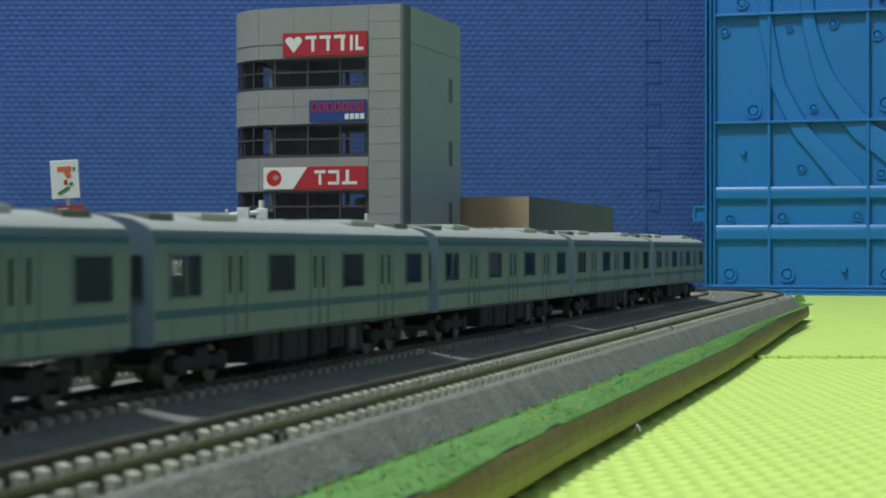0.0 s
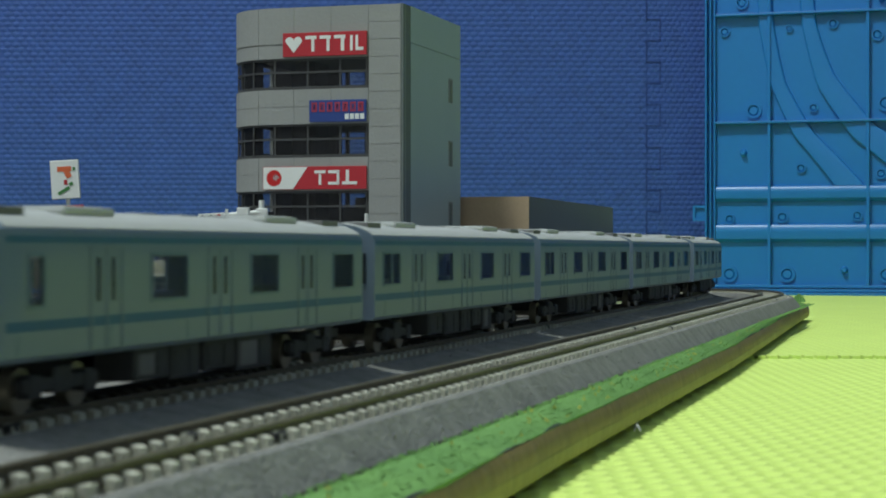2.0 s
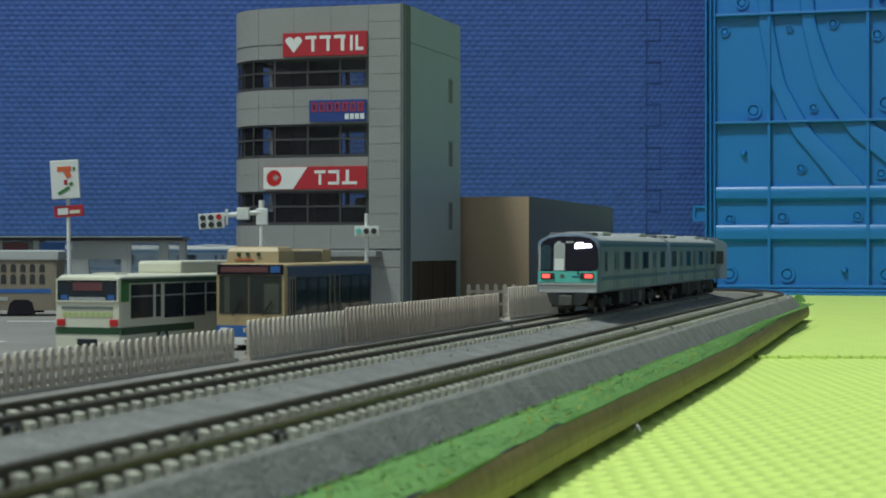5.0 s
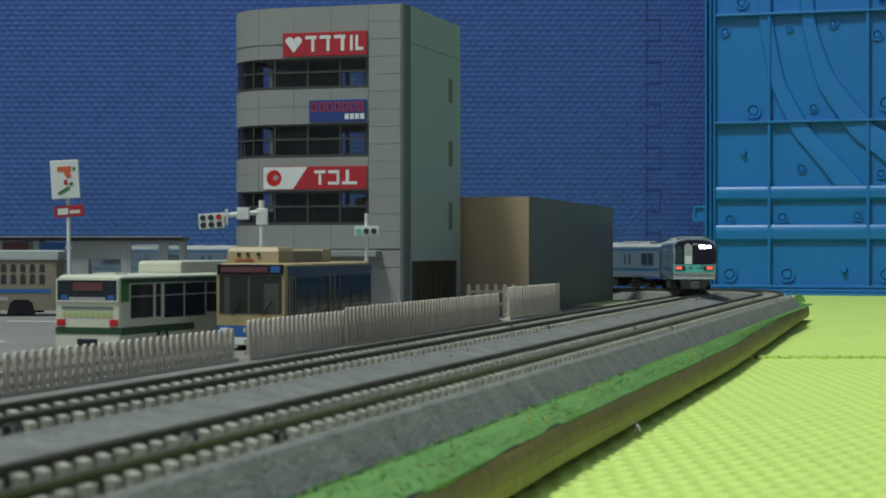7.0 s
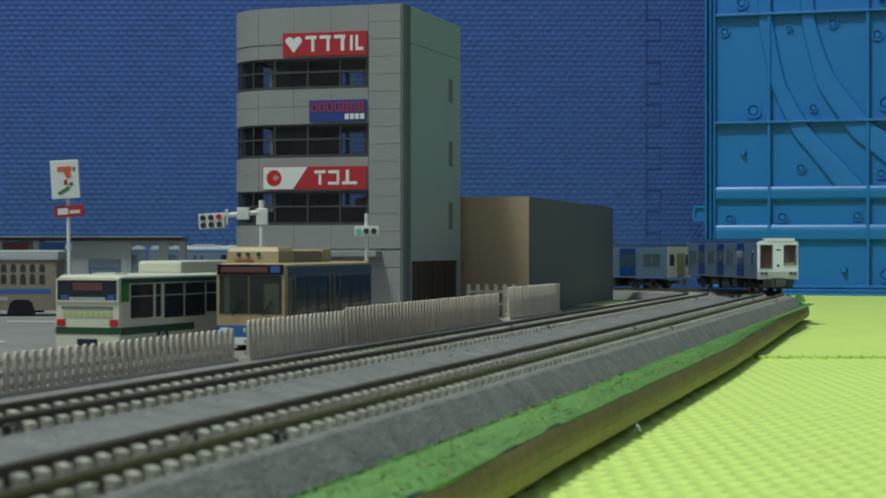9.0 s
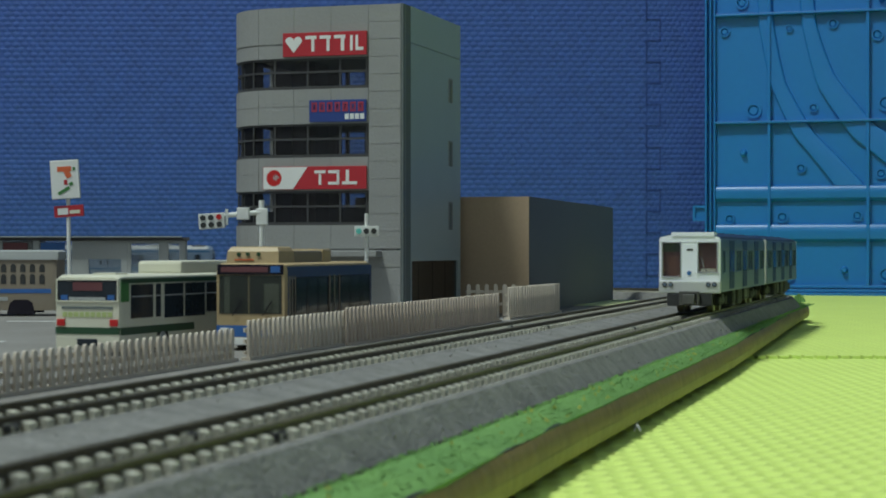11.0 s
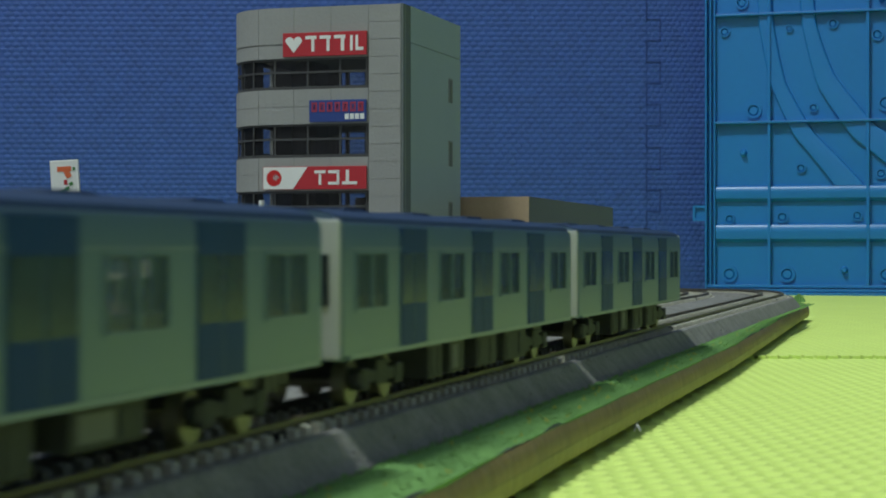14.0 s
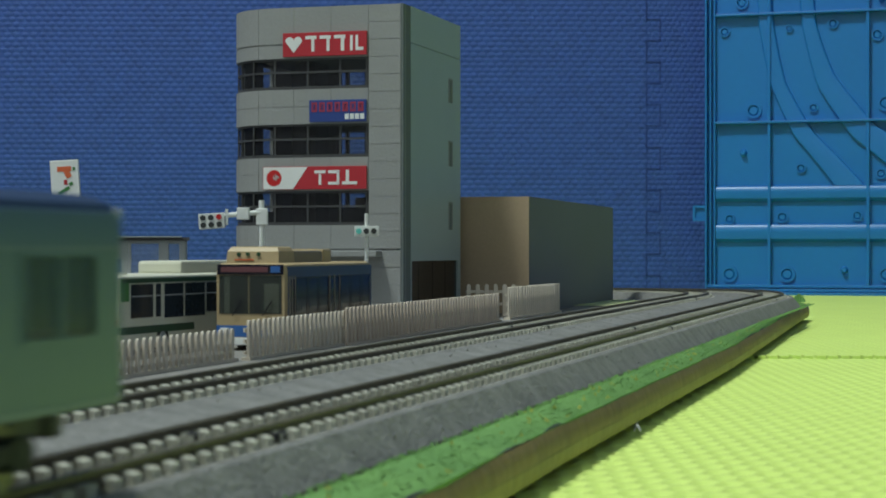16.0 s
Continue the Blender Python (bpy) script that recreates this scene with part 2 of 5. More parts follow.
def mats():
    def lay(x0, x1, y0, y1, amp):
        c, q = math.cos(radians(17)), math.sin(radians(17))

        def place(u, v, h):
            x, y = x0 + u * (x1 - x0), y0 + v * (y1 - y0)
            return np.stack([x, y, -amp + amp * h(x * q + y * c, x * c - y * q)], -1)
        return place
    lime = "lime green foam floor mat with a dimpled surface"
    

    def dimple(a, b):
        """Smooth surface with small rounded pits in staggered rows."""
        u = (a / 6.8) % 1
        v = (b / 3.9 + 0.5 * (np.floor(a / 6.8) % 2)) % 1
        return 1 - np.clip(1.35 - 3.0 * np.hypot(u - 0.5, v - 0.5), 0, 1)

    sheet("floor_mat", 370, 520, lay(10, 290, 190, 578, 1.7), dimple, "lime", label=lime, category="floor mat", kind="structure")
    sheet("floor_mat", 330, 610, lay(60, 420, 581, 1436, 1.7), dimple, "lime", label=lime, category="floor mat", kind="structure")
    bm = bmesh.new()
    box(bm, -600, 290, 578, 581, -11, -1.4)
    box(bm, -600, 10, -100, 578, -11, -0.8)
    box(bm, -600, 60, 581, 1430, -11, -0.8)
    box(bm, 10, 290, -100, 190, -11, -0.8)
    tagged(part("floor_mat", bm, "lime"), lime, "floor mat", kind="structure")
    # wavy interlocking seam between two mats
    bm = bmesh.new()
    for i in range(96):
        x = 60 + i * 3.7
        j = 1.3 * math.sin(i * 1.1) + 0.9 * noise.noise((i * 0.7, 0, 0))
        box(bm, x, x + 2.6, 575.2 + j, 581.4 + j, -0.9, 0.9 + 0.6 * noise.noise((i * 0.9, 4, 0)), 0.3)
    tagged(part("mat_seam", bm, "lime"), "interlocking toothed seam between lime foam mats", "mat seam", kind="structure")


BACK_Y = 1440


def foam_wall():
    def stand(x0, x1, z0, z1, p, q):
        def place(u, v, h):
            x, z = x0 + u * (x1 - x0), z0 + v * (z1 - z0)
            return np.stack([x, BACK_Y - 0.4 * weave(x, z, p, q), z], -1)
        return place
    lab = "dark blue foam play mat standing upright as a backdrop"
    sheet("backdrop_mat", 760, 360, stand(-360, 157, -2, 236, 6.8, 3.95), None, "blue_foam", label=lab, category="foam mat", kind="structure")
    sheet("backdrop_mat", 330, 360, stand(158, 380, -2, 236, 4.6, 3.95), None, "blue_foam", label=lab, category="foam mat", kind="structure")
    bm = bmesh.new()
    box(bm, -900, 700, BACK_Y + 0.5, BACK_Y + 10, -2, 420)
    tagged(part("backdrop_mat", bm, "blue_foam"), lab, "foam mat", kind="structure")
    bm = bmesh.new()
    for i in range(8):
        z = -19.5 + i * 33
        for x, lo, hi in ((156.6, max(z, 0), z + 16.5), (167.2, z + 16.5, z + 33)):
            if hi > 0:
                box(bm, x, x + 0.9, BACK_Y - 0.7, BACK_Y + 0.4, lo, hi)
        for zz in (z, z + 16.5):
            if zz > 0:
                box(bm, 156.6, 168.1, BACK_Y - 0.7, BACK_Y + 0.4, zz - 0.4, zz + 0.4)
    tagged(part("mat_seam", bm, "seam"), "dark toothed seam between blue foam mats", "mat seam", kind="structure")


def board():
    edge = [(-47, 92), (-13, 210), (4, 277), (64, 500), (160, 884), (176, 1010), (100, 1190), (-1100, 1250), (-1100, -500), (-198, -500)]
    bm = bmesh.new()
    # grid top that follows the sag, clipped by the outline
    base = bm.faces.new([bm.verts.new((x, y, BOARD)) for x, y in edge])
    for y in (860, 900, 940, 980, 1020, 1060, 1100):
        bmesh.ops.bisect_plane(bm, geom=bm.verts[:] + bm.edges[:] + bm.faces[:], plane_co=(0, y, 0), plane_no=(0, 1, 0))
    for v in bm.verts:
        v.co.z += sag(v.co.y)
    low = bmesh.ops.extrude_face_region(bm, geom=bm.faces[:])
    for v in low["geom"]:
        if isinstance(v, bmesh.types.BMVert):
            v.co.z = 0.2
    tagged(part("ground", bm, "board"), "grey card layout board lying on the mat", "layout board", kind="structure")
    # rounded brown moulding along the front edge
    path = [Vector(p) for p in ((-62, -40), (1, 210), (18, 277), (78, 500), (174, 886))]
    secs = []
    fine = []
    for a, b in zip(path, path[1:]):
        n = max(2, int((b - a).length / 14))
        fine += [a + (b - a) * i / n for i in range(n)]
    fine.append(path[-1])
    for i, p in enumerate(fine):
        q = fine[min(i + 1, len(fine) - 1)] - fine[max(i - 1, 0)]
        out = Vector((q.y, -q.x)).normalized()
        w = 0.35 * noise.noise((p.y * 0.05, 3, 0)) + 0.25 * noise.noise((p.y * 0.23, 7, 0))
        prof = [(-12.0, 0.3), (-3.4, 0.3), (-2.9, 0.9), (-1.4, 1.1), (-0.5, 1.6), (0.0, 2.8), (0.1, 4.6), (-0.1, 5.6), (-0.45, 6.7), (-0.9, 7.35), (-1.6, 7.5), (-12.0, 7.5)]
        secs.append([(p.x + out.x * (o + w), p.y + out.y * (o + w), z + (0.5 * w if z > 5 else 0)) for o, z in prof])
    bm = bmesh.new()
    loft(bm, secs)
    tagged(part("edge_moulding", bm, "wood", None, smooth=True), "brown and green stained wooden moulding along the board", "moulding", kind="structure")
    bm = bmesh.new()
    secs = []
    for i, p in enumerate(fine):
        q = fine[min(i + 1, len(fine) - 1)] - fine[max(i - 1, 0)]
        out = Vector((q.y, -q.x)).normalized()
        w = 0.35 * noise.noise((p.y * 0.05, 3, 0)) + 0.25 * noise.noise((p.y * 0.23, 7, 0))
        k = 0.5 * noise.noise((p.y * 0.09, 11, 0))
        secs.append([(p.x + out.x * (o + w), p.y + out.y * (o + w), z) for o, z in ((-0.7, 1.5), (-0.15, 1.9), (0.12, 2.9), (0.18, 4.0 + 0.4 * k), (-0.1, 5.0 + k))])
    loft(bm, secs)
    tagged(part("moulding_bead", bm, "olive"), "worn olive bead along the wooden moulding", "moulding", kind="structure")
    # dark open joint between the moulding and the turf
    bm = bmesh.new()
    secs = []
    for i, p in enumerate(fine):
        q = fine[min(i + 1, len(fine) - 1)] - fine[max(i - 1, 0)]
        out = Vector((q.y, -q.x)).normalized()
        w = 0.35 * noise.noise((p.y * 0.05, 3, 0)) + 0.25 * noise.noise((p.y * 0.23, 7, 0))
        k = 0.15 * noise.noise((p.y * 0.06, 21, 0))
        secs.append([(p.x + out.x * (o + w), p.y + out.y * (o + w), z + 0.5 * w) for o, z in ((-1.5 - k, 7.3), (-0.95, 7.3), (-0.95, 7.55), (-1.5 - k, 7.66))])
    loft(bm, secs)
    tagged(part("moulding_joint", bm, "dark"), "dark open joint along the top of the moulding", "moulding", kind="structure")
    # grass strip: uneven powder bank between ballast and moulding
    bm = bmesh.new()
    secs = []
    for i, p in enumerate(fine):
        q = fine[min(i + 1, len(fine) - 1)] - fine[max(i - 1, 0)]
        out = Vector((q.y, -q.x)).normalized()
        s = p.dot(ALONG)
        d_edge = p.dot(ACROSS)
        w0 = max(4.0, min(40.0, d_edge + 63.6))
        if s > 800:
            w0 = 10
        row = []
        for k in range(9):
            o = -w0 + k * (w0 - 0.9) / 8
            z = BOARD + (0.05 if k == 0 else 0.35) - 1.6 * (k / 8) ** 1.3 + 0.25 * noise.noise((p.y * 0.11, o * 0.4, 5)) + (0.15 if k in (3, 4, 5, 6) else 0)
            row.append((p.x + out.x * o, p.y + out.y * o, z))
        row += [(row[-1][0], row[-1][1], 6.9), (row[0][0], row[0][1], 6.9)]
        secs.append(row)
    loft(bm, secs)
    tagged(part("grass_verge", bm, "grass", None, smooth=True), "patchy bright green grass powder beside the track", "grass", kind="stuff")
    bm = bmesh.new()
    rnd = random.Random(4)
    for i in range(6000):
        k = rnd.random() ** 1.3 * (len(fine) - 2)
        p = fine[int(k)].lerp(fine[int(k) + 1], k % 1)
        q = fine[int(k) + 1] - fine[int(k)]
        out = Vector((q.y, -q.x)).normalized()
        w0 = max(3.0, min(24.0, p.dot(ACROSS) + 63.0))
        o = -1.0 - rnd.random() * (w0 - 1.0)
        x, y, h, r = p.x + out.x * o, p.y + out.y * o, rnd.uniform(0.05, 0.14), rnd.uniform(0.2, 0.5)
        a = rnd.random() * 6.28
        z = BOARD + 0.36 - 1.6 * max(0.0, 1 + o / w0) ** 1.3
        vs = [bm.verts.new((x + r * math.cos(a + c), y + r * math.sin(a + c), z)) for c in (0, 2.1, 4.2)]
        top = bm.verts.new((x + rnd.uniform(-.5, .5), y + rnd.uniform(-.5, .5), z + h))
        for j in range(3):
            bm.faces.new((vs[j], vs[(j + 1) % 3], top))
    dry = bmesh.new()
    for i in range(160):
        k = rnd.random() ** 1.2 * (len(fine) - 2)
        p = fine[int(k)].lerp(fine[int(k) + 1], k % 1)
        q = fine[int(k) + 1] - fine[int(k)]
        out = Vector((q.y, -q.x)).normalized()
        w0 = max(4.0, min(40.0, p.dot(ACROSS) + 63.6))
        o = -1.2 - rnd.random() * min(12.0, w0 - 1.5)
        z = BOARD + 0.5 - 1.75 * max(0.0, 1 + o / w0) ** 1.3
        x, y, a, r = p.x + out.x * o, p.y + out.y * o, rnd.random() * 6.28, rnd.uniform(0.2, 0.6)
        vs = [dry.verts.new((x + r * math.cos(a + c), y + r * math.sin(a + c), z)) for c in (0, 2.1, 4.2)]
        top = dry.verts.new((x + rnd.uniform(-.5, .5), y, z + 0.2 + rnd.random() * 0.4))
        for j in range(3):
            dry.faces.new((vs[j], vs[(j + 1) % 3], top))
    tagged(part("dry_grass", dry, "weed"), "scattered yellow flecks of dry model grass", "grass", kind="stuff")
    for i in range(60):    # raised tuft at the far corner
        a, r = rnd.random() * 6.28, rnd.random() * 3.2
        x, y = 168 + r * math.cos(a), 880 + r * math.sin(a)
        vs = [bm.verts.new((x + math.cos(a + c), y + math.sin(a + c), BOARD)) for c in (0, 2.1, 4.2)]
        top = bm.verts.new((x, y, BOARD + 4.6 - r * 0.9))
        for j in range(3):
            bm.faces.new((vs[j], vs[(j + 1) % 3], top))
    for i in range(2600):    # powder that has strayed up the foot of the ballast
        s = rnd.uniform(170, 860)
        d = -63.4 - rnd.random() ** 2.2 * 2.6
        q, a, r = ALONG * s + ACROSS * d, rnd.random() * 6.28, rnd.uniform(0.15, 0.42)
        z = max(BOARD, 7.8 + (-65.1 - d) * 1.5) + sag(q.y)
        vs = [bm.verts.new((q.x + r * math.cos(a + c), q.y + r * math.sin(a + c), z)) for c in (0, 2.1, 4.2)]
        top = bm.verts.new((q.x, q.y, z + 0.35))
        for j in range(3):
            bm.faces.new((vs[j], vs[(j + 1) % 3], top))
    tagged(part("grass_tufts", bm, "grass"), "short tufts of green model grass powder", "grass", kind="stuff")


def tracks():
    bm = bmesh.new()
    box(bm, -0.45, 0.35, -1.3, 1.3, 0, 0.9, 0.12)
    rod(bm, (0.3, 0, 0.5), (0.65, 0, 0.5), 0.4, 10)
    JOINER = mesh_of("rail_joiner", bm, "dark")
    for d, nm in ((D_IN, "inner"), (D_OUT, "outer")):
        tr = thing("railway_track", Matrix.Identity(4), "model railway track on a grey ballast bed, " + nm + " line of two", "railway track", "pair of tracks", "structure")
        ss = stations(-420, S0, 40) + stations(S0, S0 + ARC, 9)[1:] + stations(S0 + ARC, S0 + ARC + 900, 100)[1:]

        def sweep(profile, material, name, label=""):
            secs = []
            for s in ss:
                p, h = line(s, d)
                n = Vector((math.cos(h), -math.sin(h)))
                secs.append([(p.x + n.x * o, p.y + n.y * o, z + sag(p.y)) for o, z in profile])
            bm = bmesh.new()
            loft(bm, secs)
            return part(name, bm, material, tr, label)
        lo, hi = (-12.3, 12.3)
        inner_edge = 20.3 if d == D_IN else 12.3
        sweep([(lo, BOARD - 1), (-9, 12.75), (-8.4, 13.0), (-7.75, 13.0), (-7.65, 12.4), (7.65, 12.4), (7.75, 13.0), (8.4, 13.0), (9, 12.75), (inner_edge, BOARD + (1.9 if d == D_IN else 0)), (inner_edge, BOARD - 1)], "ballast", "ballast_bed")
        for o in (-4.5, 4.5):
            sweep([(o - 0.9, 13.0), (o + 0.9, 13.0), (o + 0.7, 13.75), (o + 0.3, 13.85), (o + 0.3, 14.1), (o + 0.5, 14.2), (o + 0.5, 14.6), (o - 0.5, 14.6), (o - 0.5, 14.2), (o - 0.3, 14.1), (o - 0.3, 13.85), (o - 0.7, 13.75)],
                  "rail", "rail", "brown-sided steel rail")
        sweep([(-7.6, 12.3), (7.6, 12.3), (7.6, 12.5), (-7.6, 12.5)], "dark_infill", "track_infill", "dark ballast between the sleepers")
        bm = bmesh.new()
        box(bm, -7.6, 7.6, -1.1, 1.1, -0.4, -0.05)
        for o in (-4.5, 4.5):
            for sx in (-1, 1):
                a, c = sorted((o + sx * 0.55, o + sx * 1.75))
                vs = box(bm, a, c, -0.95, 0.95, -0.1, 1.1)
                for v in vs:
                    if v.co.z > 1 and abs(v.co.x - o) > 1:
                        v.co.z -= 0.25
        one = mesh_of("sleeper", bm, "sleeper")
        for s in stations(150, S0 - 2, 4.2):
            p, h = line(s, d)
            ob = new("sleeper", one)
            ob.parent = tr
            ob.matrix_basis = at(p.x, p.y, 12.72 + sag(p.y), math.degrees(h))
        bm = bmesh.new()
        for s in stations(S0 + 3, S0 + ARC * 0.75, 4.2) + stations(-100, 145, 4.2):
            p, h = line(s, d)
            n, f = Vector((math.cos(h), -math.sin(h))), Vector((math.sin(h), math.cos(h)))
            z = 12.72 + sag(p.y)
            for x0, x1, za, zb in ((-7.6, 7.6, -0.4, -0.05), (-6.25, -2.75, -0.1, 0.95), (2.75, 6.25, -0.1, 0.95)):
                prism(bm, [tuple(p + n * a + f * b) for a, b in ((x0, -1.1), (x1, -1.1), (x1, 1.1), (x0, 1.1))], z + za, z + zb)
        for s in (190, 476, 761):
            for o in (-4.5, 4.5):
                p, h = line(s + o * 0.4, d)
                n = Vector((math.cos(h), -math.sin(h)))
                q = p + n * (o + 1.3)
                j = new("rail_joiner", JOINER)
                j.parent = tr
                j.matrix_basis = at(q.x, q.y, 12.9 + sag(p.y), math.degrees(h))
        tagged(part("sleepers", bm, "sleeper", tr), kind="stuff")


# ---- the trains; local y runs along the line, z from the rail head ----
def shell(w, z0, z1, crown):
    """Cross-section of a car body: upright sides, rounded shoulders, low crown."""
    h = w / 2
    right = [(h - 0.5, z0), (h, z0 + 0.6), (h, z1 - 2.0), (h - 0.25, z1 - 1.0), (h - 1.2, z1 - 0.2), (h - 3.2, z1 + crown * 0.55), (h * 0.3, z1 + crown)]
    return right + [(-x, z) for x, z in right[::-1]]


def hollow_body(car, material, label, w, z0, z1, crown, sill, head, y0, y1, windows):
    """Car body that is open behind its windows: solid below the sill and above the head, piers between."""
    h = w / 2
    low = [(h - 0.5, z0), (h, z0 + 0.6), (h, sill)]
    low += [(-x, z) for x, z in low[::-1]]
    high = [(h, head)] + [q for q in shell(w, z0, z1, crown) if q[1] > head + 0.4] + [(-h, head)]
    for name, sec in (("body", low), ("upper_body", high)):
        bm = bmesh.new()
        loft(bm, [[(x, y, z) for x, z in sec] for y in (y0, (y0 + y1) / 2, y1)])
        part(name, bm, material, car, label, True)
    ys = [y0] + [v for ab in sorted(windows) for v in ab] + [y1]
    for a, b in zip(ys[::2], ys[1::2]):
        for x0, x1 in ((h - 0.5, h), (-h, -h + 0.5)):
            bpart("wall_pier", (x0, x1, a, b, sill - 0.01, head + 0.01), material, car)
    for a, b in ((y1 - 0.6, y1), (y0, y0 + 0.6)):
        bpart("bulkhead", (-h + 0.5, h - 0.5, a, b, sill - 0.01, head + 0.01), material, car)


def bogie(parent, y):
    bg = bpart("bogie", (-6, 6, y - 2, y + 2, 3, 5.6), "dark", parent, "dark grey four-wheeled bogie")
    for x in (-6.6, 6.6):
        bpart("side_frame", (x - 0.7, x + 0.7, y - 9.5, y + 9.5, 2.6, 4.2), "dark", bg, "", 0.3)
        bpart("air_spring", (x - 0.8, x + 0.8, y - 2.4, y + 2.4, 2.2, 5.4), "dark", bg, "", 0.3)
        for yy in (-7, 7):
            bpart("axle_box", (x - 0.9, x + 0.9, y + yy - 1.6, y + yy + 1.6, 1.9, 4.6), "dark", bg, "", 0.3)
    for yy in (-7, 7):
        bm = bmesh.new()
        for x in (-4.6, 4.6):
            rod(bm, (x - 0.9, y + yy, 2.75), (x + 0.9, y + yy, 2.75), 2.75, 18)
        rod(bm, (-5, y + yy, 2.75), (5, y + yy, 2.75), 0.6, 8)
        part("wheelset", bm, "steel", bg, "shiny metal wheelset", True)


def gear(parent, rnd, gaps):
    y = -26
    while y < 24:
        n = rnd.uniform(7, 15)
        zb = rnd.uniform(1.3, 2.6)
        for x0, x1 in ((-8.2, -2.5), (2.5, 8.2)):
            bx = bpart("underfloor_box", (x0, x1, y, y + n, zb, 6.6), "dark", parent, "", 0.3)
            xf = x1 if x1 > 0 else x0
            bpart("box_lid", (xf - 0.15, xf + 0.15, y + 1.0, y + n * 0.55, zb + 0.7, 5.6), "store_dark" if rnd.random() < 0.3 else "dark", bx)
            bpart("box_lid", (xf - 0.15, xf + 0.15, y + n * 0.62, y + n - 0.8, zb + 0.7, 5.6), "dark", bx)
        y += n + rnd.uniform(*gaps)


def side_piece(parent, name, sx, w, y0, y1, z0, z1, t, material, label="", bevel=0.0):
    a, b = (w / 2 - 0.3, w / 2 + t) if sx > 0 else (-w / 2 - t, -w / 2 + 0.3)
    return bpart(name, (a, b, y0, y1, z0, z1), material, parent, label, bevel)


def window_unit(parent, sx, w, y0, y1, z0, z1, double, pane="pane"):
    """A recessed-looking framed window: raised rim with a dark pane."""
    bm = bmesh.new()
    x0, x1 = (w / 2 - 0.2, w / 2 + 0.16) if sx > 0 else (-w / 2 - 0.16, -w / 2 + 0.2)
    box(bm, x0, x1, y0 - 0.45, y1 + 0.45, z1, z1 + 0.4)
    box(bm, x0, x1, y0 - 0.45, y1 + 0.45, z0 - 0.4, z0)
    box(bm, x0, x1, y0 - 0.45, y0, z0, z1)
    box(bm, x0, x1, y1, y1 + 0.45, z0, z1)
    if double:
        box(bm, x0, x1, (y0 + y1) / 2 - 0.3, (y0 + y1) / 2 + 0.3, z0, z1)
    wf = part("window", bm, "silver2", parent)
    a, b = (w / 2 - 0.22, w / 2 - 0.1) if sx > 0 else (-w / 2 + 0.1, -w / 2 + 0.22)
    bpart("pane", (a, b, y0, y1, z0, z1), pane, wf, "smoked see-through pane")


def end_wall(parent, w, y, s, z0, z1, door="roof_grey"):
    """Plain car end with a gangway door and bellows; s: +1 or -1 along the line."""
    a, b = sorted((y, y + s * 1.8))
    bm = bmesh.new()
    box(bm, -3.6, -2.5, a, b, z0 + 0.5, 20)
    box(bm, 2.5, 3.6, a, b, z0 + 0.5, 20)
    box(bm, -3.6, 3.6, a, b, 19.2, 20.4)
    part("gangway_frame", bm, door, parent)
    bpart("gangway_door", (-2.5, 2.5, a + 0.3, b - 0.7 if s > 0 else b - 0.3, z0 + 0.5, 19.2), "dark", parent, "dark gangway opening")
    for sx in (-1, 1):
        bpart("end_window", (sx * 6.2 - 1.5, sx * 6.2 + 1.5, min(y, y + s * 0.15) - 0.05, max(y, y + s * 0.15) + 0.05, 13, 18.4), "pane", parent)


def coupler(parent, y, s):
    bm = bmesh.new()
    a, b = sorted((y - s * 4, y + s * 3))
    box(bm, -1.1, 1.1, a, b, 3.2, 5.0, 0.2)
    box(bm, -1.9, 1.9, min(y + s * 1.6, y + s * 3.6), max(y + s * 1.6, y + s * 3.6), 2.8, 5.8, 0.3)
    part("coupler", bm, "underframe", parent)


L1, W1 = 130.0, 18.7


